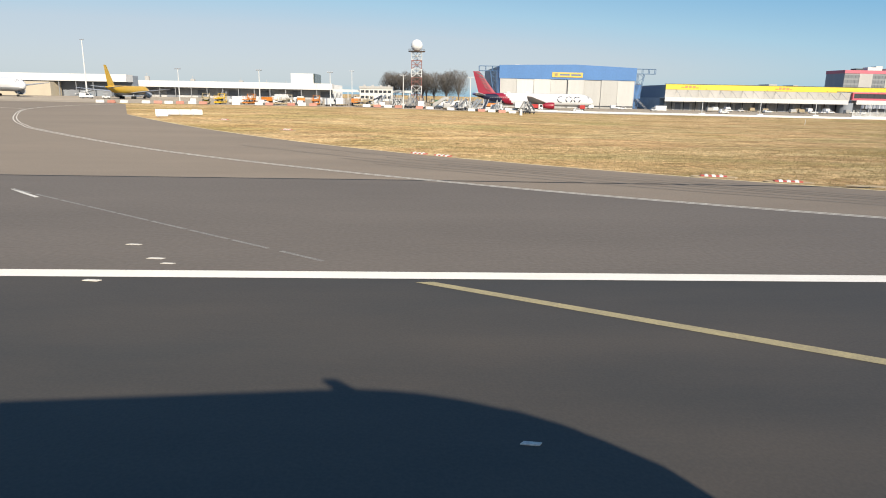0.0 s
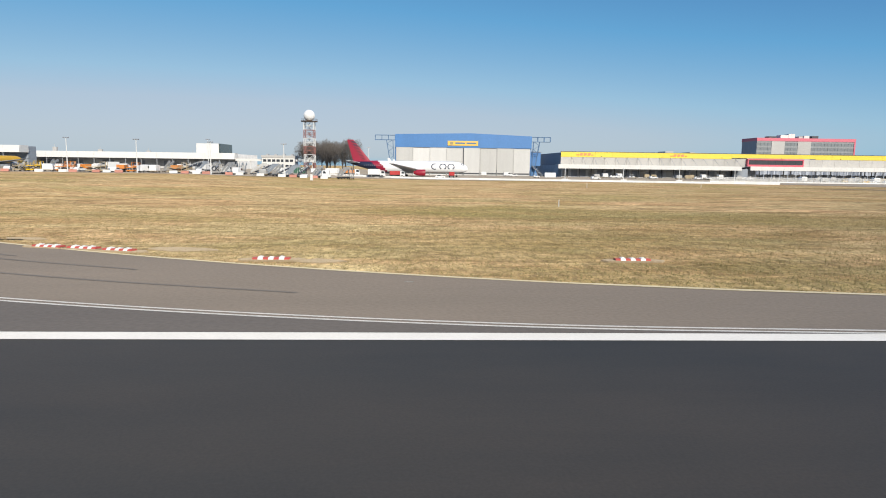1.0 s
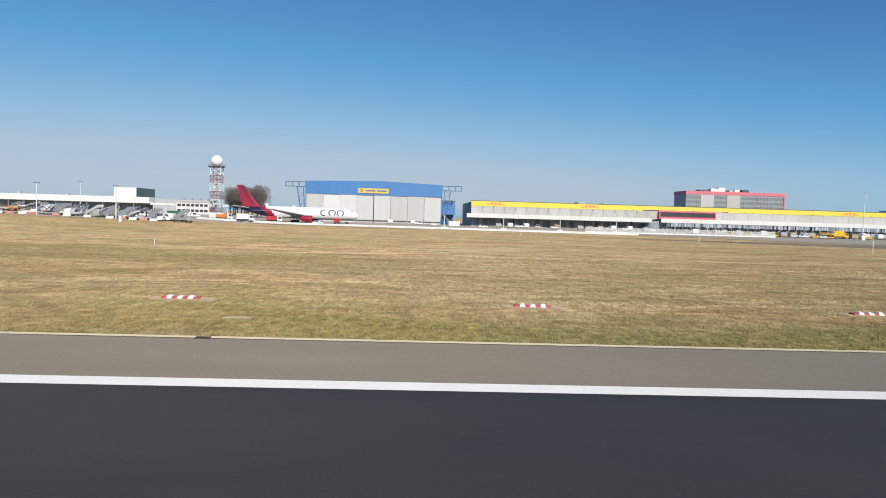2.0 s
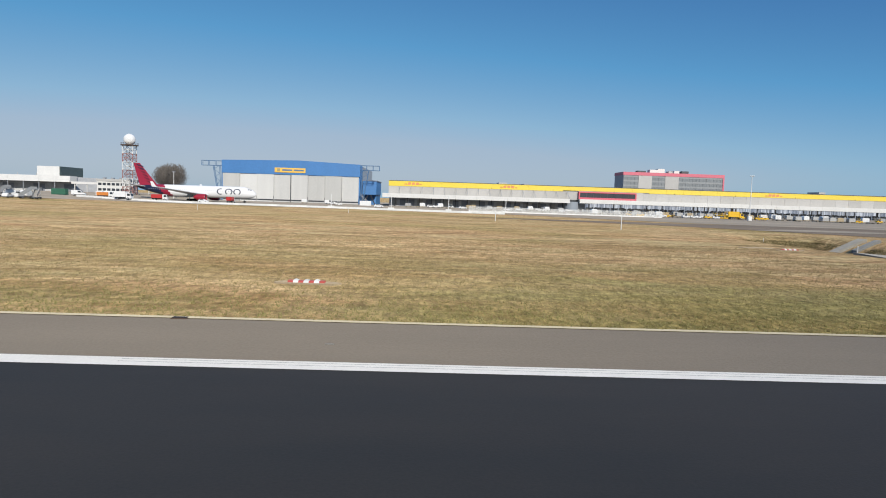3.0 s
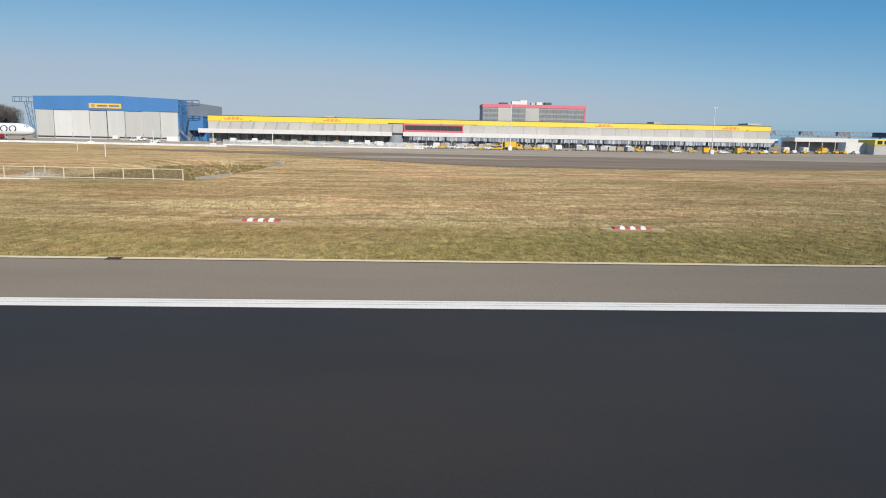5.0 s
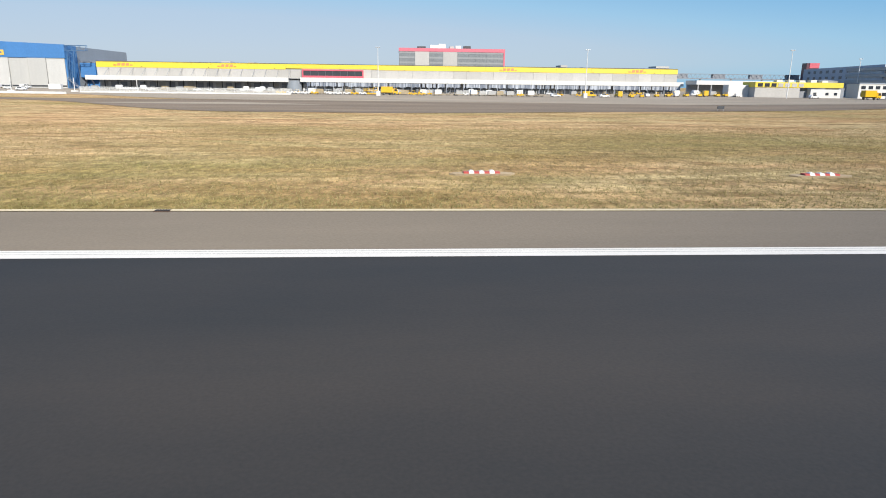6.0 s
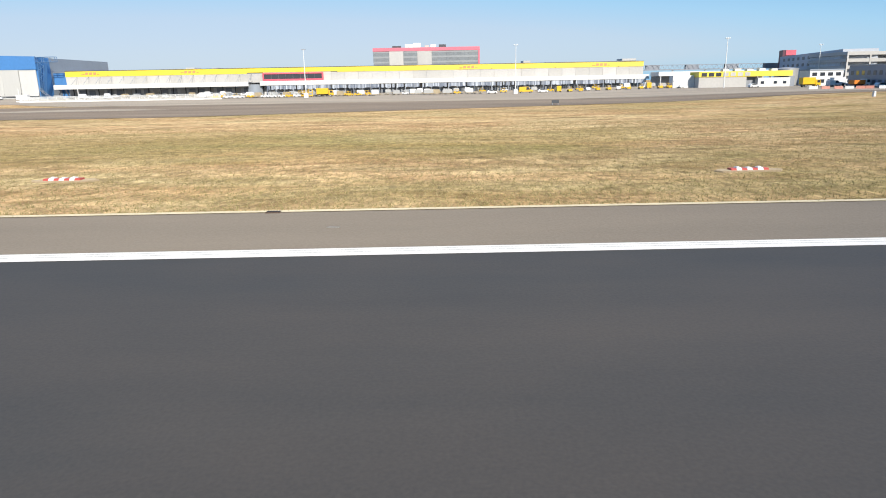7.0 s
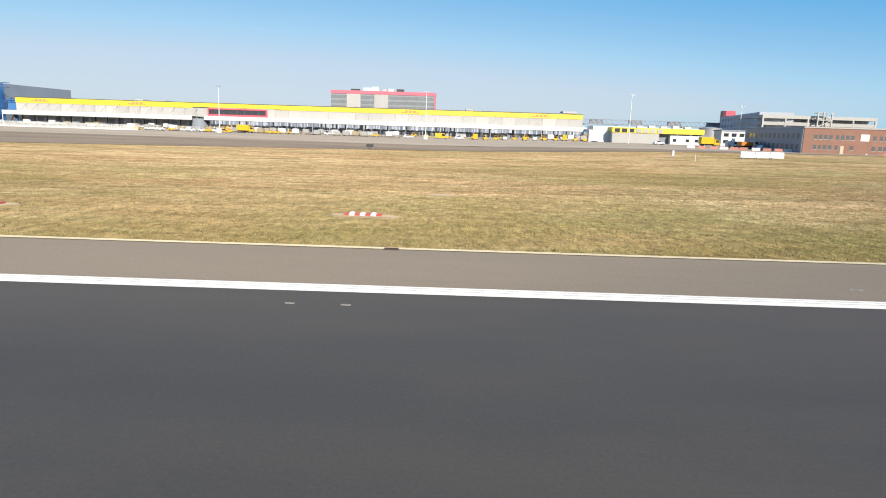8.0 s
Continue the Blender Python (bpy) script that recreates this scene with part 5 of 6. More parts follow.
# ---- low wall and screens at the apron's edge ----
pa, pb = Vector((14, 289)), Vector((187, 253))
n = 44
wall = thing("apron_wall", "long low white wall along the apron edge", "wall", kind="structure")
d = (pb - pa) / n
ang = math.degrees(math.atan2(d.y, d.x))
seg = Build()
seg.prism([(-0.3, 0), (0.3, 0), (0.2, 0.75), (-0.2, 0.75)], 0, 0.02, d.length - 0.02)
seg_mesh = seg.mesh("wall_block", PLASTIC_WHITE)
for i in range(n):
    q = pa + d * i
    part("wall_block", seg_mesh, None, wall, place=pose(q.x, q.y, terrain(q.x, q.y), 0, 0, ang))
screen = thing("blast_screen", "white slatted screen fence on a low white wall", "fence")
for i in range(22):
    b = Build()
    a = 176 + i * 3.7
    c = a + 3.7
    b.box(a, a + 0.14, 287.0, 287.15, 0, 2.3)
    part("post", b, POLE_WHITE, screen)
    b = Build()
    b.box(a, c, 286.8, 287.2, 0, 0.5)
    part("plinth", b, PLASTIC_WHITE, screen)
    b = Build()
    b.box(a + 0.1, c, 286.95, 287.0, 2.12, 2.25)
    for k in range(9):
        b.box(a + 0.25 + 0.38 * k, a + 0.42 + 0.38 * k, 287.02, 287.08, 0.5, 2.15)
    part("slats", b, POLE_WHITE, screen)

# ---- the ditch: culvert head, footbridge rail, posts ----
cul = thing("culvert", "weathered concrete culvert mouth at the end of a ditch", "culvert")
def bank_slab(y0, y1, xa, xb, rise):
    """A slab of even thickness laid on the ditch's bank."""
    b = Build()
    b.rings([[(x, y0, terrain(x, y0) + rise), (x, y1, terrain(x, y1) + rise), (x, y1, terrain(x, y1) - 0.3), (x, y0, terrain(x, y0) - 0.3)] for x in np.linspace(xa, xb, 9)])
    return b


part("ramp_slab", bank_slab(124.4, 126.6, 226.0, 232.8, 0.4), PALE_CONCRETE, cul, "pale sloping concrete slab")
part("side_slab", bank_slab(121.2, 122.4, 229.0, 233.0, 0.4), CONCRETE, cul, "darker sloping side slab")
rail = thing("safety_rail", "cream painted steel railing on a concrete ledge", "railing", at=pose(214.35, 82.8, 0, 0, 0, -2.3))
RS = 2.917
b = Build()
b.box(0.2, RS * 6 + 0.1, -0.3, 0.3, -0.4, 0.07)
part("ledge", b, PAD, rail, bevel=0.03)
b = Build()
b.box(-1.0, 3.6, -0.36, -0.32, -0.1, 0.09)
part("kick_board", b, POLE_WHITE, rail, "white board along the ledge")
for k in range(7):
    b = Build()
    b.box(RS * k - 0.045, RS * k + 0.045, -0.045, 0.045, 0.04, 1.2)
    part("post", b, RAIL_CREAM, rail)
for z in (0.2, 1.17):
    b = Build()
    b.tube((-0.05, 0, z), (RS * 6 + 0.05, 0, z), 0.045, n=6)
    part("rail", b, RAIL_CREAM, rail)
for k in range(6):
    b = Build()
    for j in range(1, 24):
        b.tube((RS * (k + j / 24), 0, 0.2), (RS * (k + j / 24), 0, 1.17), 0.015, n=3)
    part("infill", b, INFILL, rail, "thin weathered bars")
inlet = thing("culvert_inlet", "pale concrete slab over a dark barred culvert inlet", "culvert")
p0, p1 = Vector((232.6, 94.6)), Vector((226.2, 103.0))
along = (p1 - p0).normalized()
side = Vector((along.y, -along.x))
b = Build()
rings = []
for k in range(7):
    u = k / 6
    c = p0.lerp(p1, u)
    wide, z = 0.3 + 0.8 * math.sin(math.pi * (0.1 + 0.8 * u)), 0.08 - 1.0 * u
    rings.append([(*(c + side * wide), z + 0.05), (*(c - side * wide * 0.4), z), (*(c - side * wide * 0.4), z - 0.42), (*(c + side * wide), z - 0.4)])
b.rings(rings)
part("slab", b, PALE_CONCRETE, inlet, "pale weathered top slab")
for k in range(12):
    u = 0.3 + 0.055 * k
    c = p0.lerp(p1, u) - side * 0.35
    b = Build()
    b.tube((*c, -0.3 - 1.0 * u), (*(c - side * 1.0), -2.7), 0.07, n=5)
    part("rack_bar", b, BROWN_IRON, inlet)
b = Build()
foot = [(210.4, 94.4, -0.02), (214.8, 92.6, -0.22), (213.2, 89.4, -0.36), (211.4, 89.8, -0.28)]
b.rings([[(x, y, z) for x, y, z in foot], [(x, y, z - 0.4) for x, y, z in foot]])
solid("wing_slab", b, PALE_CONCRETE, "pale sloping concrete slab at the ditch's bank", "concrete slab")
for x, y, h in ((211.4, 95.1, 1.3), (221.4, 136.3, 0.7), (196.4, 142.3, 2.5), (175.2, 174, 2.0), (71.6, 104, 0.8), (425.6, 123.4, 1.1), (98, 190, 1.3), (136, 205, 1.4)):
    b = Build()
    r = 0.08 if h > 1.4 else 0.05
    b.tube((0, 0, -0.3), (0, 0, h), r, n=8)
    b.tube((0, 0, h), (0, 0, h + 0.06), r + 0.02, n=8)
    solid("marker_post", b, POLE_WHITE, "thin white marker post in the grass", "marker post", "marker posts", at=pose(x, y, terrain(x, y)))
for x, y, w in ((22.0, 203, 0.8), (429.3, 145, 0.5)):
    b = Build()
    b.prism([(-w / 2, 0), (w / 2, 0), (w * 0.36, 2.2 * w), (-w * 0.36, 2.2 * w)], 1, -0.3, 0.3)
    solid("marker_block", b, PLASTIC_WHITE, "white plastic marker block in the grass", "marker", bevel=0.05, at=pose(x, y, terrain(x, y)))

# ---- light units in the grass ----
LIGHTS = ((189.8, 52.6), (209.9, 53.0), (305.0, 52.5), (324.1, 52.0), (360.8, 51.0), (381.0, 51.0), (64.45, 51.9), (44.3, 51.4), (152.1, 52.6), (266.4, 51.7), (93.9, 52.5),
          (113.0, 52.4), (132.0, 52.4), (246.3, 52.9), (202.3, 94.0), (29.84, 56.0), (32.24, 55.4), (34.7, 54.6), (20.7, 62.3), (16.2, 65.2), (-5.0, 79.6), (-7.4, 81.6), (-27.0, 113.0), (-42.0, 133.0), (-58, 166))


def light_unit():
    t = thing("light_unit", "red and white striped beam with three white lamp housings on concrete", "airfield light", "airfield light units")
    b = Build()
    b.prism([(-1.5, -0.42), (1.55, -0.45), (1.9, 0.05), (1.4, 0.5), (-1.35, 0.45), (-1.8, 0.0)], 2, -0.3, 0.03)
    part("pad", b, BARE, t, "dusty sunken concrete pad", bevel=0.02)
    for k in range(7):
        b = Build()
        a = -0.9975 + 0.285 * k
        b.prism([(-0.28, 0.03), (0.28, 0.03), (0.2, 0.125), (-0.2, 0.125)], 0, a, a + 0.285)
        part("stripe", b, SIGN_RED if k % 2 == 0 else PLASTIC_WHITE, t)
    for x, top in ((-0.57, 0.17), (0.0, 0.15), (0.57, 0.17)):
        b = Build()
        b.box(x - 0.12, x + 0.12, -0.18, 0.18, 0.125, top)
        b.tube((x, 0.0, top), (x, 0.0, top + 0.03), 0.08, n=10)
        part("lamp_housing", b, PLASTIC_WHITE, t)
    return t


first = light_unit()
first.matrix_basis = pose(*LIGHTS[0], 0.02)
rng = random.Random(8)
for x, y in LIGHTS[1:]:
    bend = -13 if 10 < x < 40 else (-42 if x < 10 else 0)
    copy_thing(first, pose(x, y, terrain(x, y) + 0.02, 0, 0, bend + rng.uniform(-2, 2)))
for x, y, a, w in ((38.0, 55.6, -12, 2.2), (98.5, 46.75, 0, 0.7), (46.8, 51.2, -8, 1.4), (26, 60.5, -20, 1.5), (385.0, 63.2, 0, 1.3), (200.0, 97.5, 0, 2.6)):
    b = Build()
    rr = random.Random(int(x))
    b.prism([(w * (1 + 0.25 * rr.uniform(-1, 1)) * math.cos(2 * math.pi * k / 11), 0.45 * w * (1 + 0.3 * rr.uniform(-1, 1)) * math.sin(2 * math.pi * k / 11)) for k in range(11)], 2, -0.1, 0.012)
    solid("bare_patch", b, BARE, "bare dusty earth in the grass", "earth", kind="structure", at=pose(x, y, terrain(x, y), 0, 0, a))
for x in (82.5, 98.6, 149.3, 195.8, 243.4, 291.6, 337.9, 383.3):
    b = Build()
    b.box(-0.3, 0.3, -0.05, 0.32, -0.3, 0.02)
    sl = thing("drain_inlet", "dark slotted drain inlet at the pavement edge", "drain", "drain inlets", at=pose(x, EDGE_Y - 0.1, 0))
    part("frame", b, BROWN_IRON, sl, bevel=0.02)
    b = Build()
    for k in range(5):
        b.box(-0.25 + 0.11 * k, -0.19 + 0.11 * k, 0.0, 0.27, 0.02, 0.032)
    part("grate", b, SEAM, sl)
b = Build()
b.tube((24.3, 41.3, -0.05), (24.3, 41.3, 0.015), 0.38, n=24)
solid("manhole_cover", b, mat("red_rust", (0.27, 0.15, 0.10), 0.85, 0, 2.0, amount=0.4), "round rusty manhole cover in the taxiway", "manhole cover", kind="structure")

# ---- white sign boards ----
def board_row(x, y, count, w, h, ang, label):
    t = thing("board_barrier", label, "barrier", at=pose(x, y, terrain(x, y), 0, 0, ang))
    for k in range(count):
        b = Build()
        b.box(w * k + 0.04, w * (k + 1) - 0.04, -0.08, 0.08, 0.15, h)
        q = part("board", b, PLASTIC_WHITE, t, bevel=0.03)
        b = Build()
        b.prism([(-0.5, 0), (0.5, 0), (0.1, 0.3), (-0.1, 0.3)], 0, w * k + 0.3, w * k + 0.5)
        part("foot", b, STEEL, q)
    return t


board_row(-58.0, 143, 4, 2.15, 1.15, 18, "row of plain white barrier boards at the taxiway")
board_row(-56.0, 138, 1, 2.2, 0.9, 14, "short white barrier board at the taxiway")
board_row(439.6, 138.6, 3, 2.95, 1.3, 8, "row of plain white barrier boards beside the taxiway")
sg = thing("taxi_sign", "small dark sign board beside the taxiway", "sign", at=pose(369, 154, 0.02))
b = Build()
b.box(-0.75, 0.75, -0.1, 0.1, 0.3, 0.95)
part("board", b, DARK_STEEL, sg, bevel=0.04)
for dx in (-0.6, 0.6):
    b = Build()
    b.tube((dx, 0, 0), (dx, 0, 0.35), 0.06, n=8)
    part("leg", b, STEEL, sg)


# ---- ground vehicles and equipment ----
def wheels(parent, pts, r, w):
    for x, y in pts:
        b = Build()
        b.tube((x, y - w / 2, r), (x, y + w / 2, r), r, n=14)
        q = part("wheel", b, RUBBER, parent, rounded=True)
        b = Build()
        b.tube((x, y - w / 2 - 0.015, r), (x, y + w / 2 + 0.015, r), r * 0.52, n=10)
        part("rim", b, STEEL, q)


def van(paint, label, name="van", length=5.4, height=2.3):
    t = thing(name, label, "van", "vehicles on the apron")
    L, H = length, height
    b = Build()
    b.prism([(0.0, 0.42), (L, 0.42), (L, 0.95), (L - 0.15, 1.15), (L - 1.1, 1.35), (L - 1.75, H - 0.08), (L - 2.1, H), (0.1, H), (0.0, H - 0.15)], 1, -0.95, 0.95)
    body = part("body", b, paint, t, bevel=0.06)
    for s in (-1, 1):
        b = Build()
        b.prism([(L - 2.9, 1.35), (L - 1.35, 1.35), (L - 1.85, H - 0.2), (L - 2.9, H - 0.2)], 1, s * 0.955, s * 0.97)
        part("side_window", b, GLASS, body)
        b = Build()
        b.box(0.0, L, s * 0.955, s * 0.965, 0.42, 0.58)
        part("sill", b, DARK_STEEL, body)
        b = Build()
        b.box(L - 0.02, L + 0.02, s * 0.55 - 0.2, s * 0.55 + 0.2, 0.7, 0.92)
        part("headlight", b, ALU, body)
    b = Build()
    b.prism([(L - 1.12, 1.38), (L - 1.04, 1.38), (L - 1.68, H - 0.12), (L - 1.76, H - 0.12)], 1, -0.8, 0.8)
    part("windscreen", b, GLASS, body)
    wheels(t, [(0.95, -0.85), (0.95, 0.85), (L - 1.0, -0.85), (L - 1.0, 0.85)], 0.36, 0.25)
    return t


def car(paint, label):
    t = thing("car", label, "car", "vehicles on the apron")
    b = Build()
    b.prism([(0, 0.35), (4.3, 0.35), (4.3, 0.75), (4.1, 0.9), (3.0, 1.02), (2.35, 1.5), (0.75, 1.52), (0.15, 1.05), (0, 0.9)], 1, -0.86, 0.86)
    body = part("body", b, paint, t, bevel=0.07)
    for s in (-1, 1):
        b = Build()
        b.prism([(0.75, 1.05), (2.85, 1.05), (2.3, 1.43), (0.95, 1.45)], 1, s * 0.865, s * 0.88)
        part("side_window", b, GLASS, body)
    wheels(t, [(0.8, -0.78), (0.8, 0.78), (3.45, -0.78), (3.45, 0.78)], 0.32, 0.2)
    return t


def box_truck(paint, cab, label, length=8.2, height=3.7, name="box_truck"):
    t = thing(name, label, "truck", "vehicles on the apron")
    L = length
    b = Build()
    b.box(0, L - 2.2, -1.22, 1.22, 1.05, height)
    part("cargo_box", b, paint, t, bevel=0.05)
    b = Build()
    b.prism([(L - 2.05, 0.55), (L, 0.55), (L, 1.6), (L - 0.35, 2.65), (L - 2.05, 2.75)], 1, -1.15, 1.15)
    c = part("cab", b, cab, t, bevel=0.06)
    b = Build()
    b.prism([(L - 0.02, 1.62), (L + 0.03, 1.62), (L - 0.30, 2.55), (L - 0.35, 2.55)], 1, -1.0, 1.0)
    part("windscreen", b, GLASS, c)
    for s in (-1, 1):
        b = Build()
        b.prism([(L - 1.5, 1.6), (L - 0.2, 1.6), (L - 0.5, 2.5), (L - 1.5, 2.5)], 1, s * 1.155, s * 1.17)
        part("side_window", b, GLASS, c)
    b = Build()
    b.box(0.1, L - 0.4, -0.45, 0.45, 0.6, 1.02)
    part("chassis", b, DARK_STEEL, t)
    wheels(t, [(1.4, -1.0), (1.4, 1.0), (L - 1.2, -1.0), (L - 1.2, 1.0)], 0.48, 0.34)
    return t


def tug(paint, label):
    t = thing("baggage_tug", label, "tow tractor", "vehicles on the apron")
    b = Build()
    b.prism([(0, 0.3), (3.1, 0.3), (3.1, 0.95), (1.9, 1.1), (1.8, 0.8), (0.9, 0.8), (0.8, 1.15), (0, 1.15)], 1, -0.8, 0.8)
    part("body", b, paint, t, bevel=0.05)
    b = Build()
    for x in (0.75, 2.0):
        for y in (-0.7, 0.7):
            b.tube((x, y, 0.9), (x, y, 1.95), 0.04, n=6)
    b.box(0.6, 2.15, -0.78, 0.78, 1.95, 2.03)
    part("canopy", b, paint, t)
    wheels(t, [(0.6, -0.72), (0.6, 0.72), (2.5, -0.72), (2.5, 0.72)], 0.33, 0.22)
    return t


def dolly(cargo, label, tall=1.62):
    t = thing("cargo_dolly", label, "cargo dolly", "cargo dollies on the apron")
    b = Build()
    b.box(0, 3.3, -1.2, 1.2, 0.42, 0.56)
    b.tube((3.3, 0, 0.45), (4.3, 0, 0.35), 0.05, n=6)
    part("deck", b, TAN_METAL, t)
    if cargo:
        b = Build()
        z1 = 0.58 + tall
        b.prism([(0.15, 0.6), (3.15, 0.6), (3.15, z1 - 0.75), (3.0, z1 - 0.3), (2.65, z1), (0.55, z1), (0.27, z1 - 0.12), (0.15, z1 - 0.4)], 1, -1.1, 1.1)
        c = part("container", b, cargo, t, bevel=0.04)
        b = Build()
        for k in range(4):
            b.box(0.2 + k * 0.95, 0.25 + k * 0.95, -1.13, -1.1, 0.62, 0.1 + tall)
        part("ribs", b, STEEL, c)
    else:
        b = Build()
        for k in range(5):
            b.tube((0.3 + 0.65 * k, -1.1, 0.6), (0.3 + 0.65 * k, 1.1, 0.6), 0.06, n=6)
        b.tube((0.05, -1.15, 0.56), (0.05, -1.15, 1.3), 0.04, n=5)
        b.tube((0.05, 1.15, 0.56), (0.05, 1.15, 1.3), 0.04, n=5)
        b.tube((0.05, -1.15, 1.3), (0.05, 1.15, 1.3), 0.04, n=5)
        part("rollers", b, STEEL, t)
    wheels(t, [(0.5, -1.0), (0.5, 1.0), (2.8, -1.0), (2.8, 1.0)], 0.24, 0.16)
    return t


def loader(paint, label, lift=2.6):
    """A cargo high loader: chassis, scissor lift, platform, bridge and cab."""
    t = thing("cargo_loader", label, "cargo loader", "cargo loaders on the west apron")
    t.scale = (0.74, 0.74, 0.74)
    b = Build()
    b.box(0, 8.5, -1.5, 1.5, 0.45, 1.0)
    part("chassis", b, paint, t, bevel=0.05)
    b = Build()
    for s in (-1.2, 1.2):
        b.tube((1.0, s, 1.0), (5.0, s, lift), 0.14, n=6)
        b.tube((5.0, s, 1.0), (1.0, s, lift), 0.14, n=6)
    part("scissor", b, DARK_STEEL, t)
    b = Build()
    b.box(0.2, 5.6, -1.5, 1.5, lift, lift + 0.3)
    part("platform", b, paint, t)
    b = Build()
    for s in (-1.5, 1.5):
        for x in (0.4, 2.0, 3.7, 5.4):
            b.tube((x, s, lift + 0.3), (x, s, lift + 1.35), 0.05, n=5)
        b.tube((0.4, s, lift + 1.35), (5.4, s, lift + 1.35), 0.05, n=5)
        b.tube((0.4, s, lift + 0.85), (5.4, s, lift + 0.85), 0.04, n=5)
    part("handrail", b, paint, t)
    b = Build()
    b.box(6.0, 8.4, -1.5, 1.5, 2.4, 2.7)
    part("bridge", b, paint, t)
    b = Build()
    b.box(6.0, 8.4, -1.5, 1.5, 4.3, 4.42)
    part("bridge_roof", b, paint, t)
    for x in (6.1, 8.3):
        for s in (-1.4, 1.4):
            b = Build()
            b.box(x - 0.1, x + 0.1, s - 0.1, s + 0.1, 1.0, 4.3)
            part("post", b, paint, t)
    b = Build()
    b.box(6.9, 8.1, -1.45, -0.3, 2.7, 4.2)
    c = part("cab", b, PALE, t, bevel=0.05)
    b = Build()
    b.box(7.0, 8.0, -1.47, -1.45, 3.3, 4.1)
    part("window", b, GLASS, c)
    wheels(t, [(1.3, -1.2), (1.3, 1.2), (7.2, -1.2), (7.2, 1.2)], 0.45, 0.35)
    return t


def stairs(paint, label):
    t = thing("passenger_stairs", label, "passenger stairs", "mobile stairs on the west apron")
    t.scale = (0.8, 0.8, 0.8)
    b = Build()
    b.box(0, 6.2, -1.0, 1.0, 0.45, 0.85)
    part("chassis", b, DARK_STEEL, t, bevel=0.04)
    b = Build()
    for k in range(16):
        b.box(0.4 + 0.3 * k, 0.75 + 0.3 * k, -0.75, 0.75, 0.85 + 0.19 * k, 0.93 + 0.19 * k)
    b.box(5.1, 6.8, -0.9, 0.9, 3.85, 3.97)
    part("treads", b, ALU, t)
    for s in (-0.85, 0.85):
        b = Build()
        b.prism([(0.3, 0.8), (5.2, 3.9), (6.8, 3.9), (6.8, 4.95), (5.0, 4.95), (0.3, 1.9)], 1, s - 0.03, s + 0.03)
        part("side_panel", b, paint, t)
    b = Build()
    b.tube((5.6, -0.6, 0.85), (5.6, -0.6, 3.85), 0.08, n=6)
    b.tube((5.6, 0.6, 0.85), (5.6, 0.6, 3.85), 0.08, n=6)
    b.tube((5.6, -0.6, 0.85), (2.6, -0.6, 2.2), 0.06, n=6)
    part("lift_legs", b, STEEL, t)
    wheels(t, [(1.0, -0.9), (1.0, 0.9), (5.2, -0.9), (5.2, 0.9)], 0.38, 0.25)
    return t


def belt_loader(paint, label):
    t = thing("belt_loader", label, "belt loader", "belt loaders on the west apron")
    b = Build()
    b.prism([(0.6, 0.35), (4.4, 0.35), (4.4, 0.95), (3.0, 1.05), (0.6, 0.9)], 1, -0.95, 0.95)
    part("body", b, paint, t, bevel=0.05)
    b = Build()
    b.prism([(-1.0, 0.9), (6.8, 3.2), (6.8, 3.5), (-1.0, 1.2)], 1, -0.4, 0.4)
    part("belt", b, DARK_STEEL, t)
    b = Build()
    for s in (-0.5, 0.5):
        b.tube((-1.0, s, 1.7), (6.8, s, 4.0), 0.04, n=5)
        for k in range(5):
            b.tube((-0.8 + 1.85 * k, s, 1.1 + 0.545 * k), (-0.8 + 1.85 * k, s, 1.76 + 0.545 * k), 0.03, n=4)
    part("handrail", b, paint, t)
    wheels(t, [(1.2, -0.85), (1.2, 0.85), (3.8, -0.85), (3.8, 0.85)], 0.36, 0.25)
    return t


def plastic_barrier(m, label):
    b = Build()
    b.prism([(-0.4, 0), (0.4, 0), (0.35, 0.25), (0.18, 0.4), (0.14, 0.85), (-0.14, 0.85), (-0.18, 0.4), (-0.35, 0.25)], 0, 0.03, 2.35)
    return solid("water_barrier", b, m, label, "barrier", "water-filled barriers", bevel=0.03)


def container(m, label):
    t = thing("freight_container", label, "container", "freight containers")
    b = Build()
    b.box(0, 6.06, -1.2, 1.2, 0, 2.55)
    part("body", b, m, t, bevel=0.03)
    b = Build()
    for k in range(15):
        b.box(0.25 + 0.39 * k, 0.42 + 0.39 * k, -1.24, -1.2, 0.15, 2.4)
    part("ribs", b, m, t)
    return t


used = set()


def place(proto, x, y, ang=0.0):
    m = pose(x, y, terrain(x, y) + 0.03, 0, 0, ang)
    if proto.name in used:
        return copy_thing(proto, m)
    used.add(proto.name)
    proto.matrix_basis = m @ Matrix.Diagonal((*proto.scale, 1))
    return proto


white_van = van(WHITE_GLOSS, "white delivery van parked on the apron")
yellow_van = van(YELLOW_PAINT, "yellow courier van parked beside a light mast", length=5.9, height=2.6)
white_car = car(WHITE_GLOSS, "white service car on the apron")
yellow_truck = box_truck(YELLOW_PAINT, YELLOW_PAINT, "yellow box truck on the apron", 7.2, 3.5, "yellow_truck")
white_truck = box_truck(WHITE_GLOSS, WHITE_GLOSS, "white box truck on the apron", 7.0, 3.3, "white_truck")
red_truck = box_truck(RED_PAINT, WHITE_GLOSS, "red service truck with a white cab", 6.6, 2.7, "service_truck")
orange_truck = box_truck(ORANGE, WHITE_GLOSS, "orange maintenance truck with a white cab", 6.8, 2.4, "maintenance_truck")
yellow_tug = tug(YELLOW_PAINT, "yellow baggage tug with a canopy")
white_tug = tug(WHITE_GLOSS, "white baggage tug with a canopy")
alu_dolly = dolly(ALU, "cargo dolly with a silver air container")
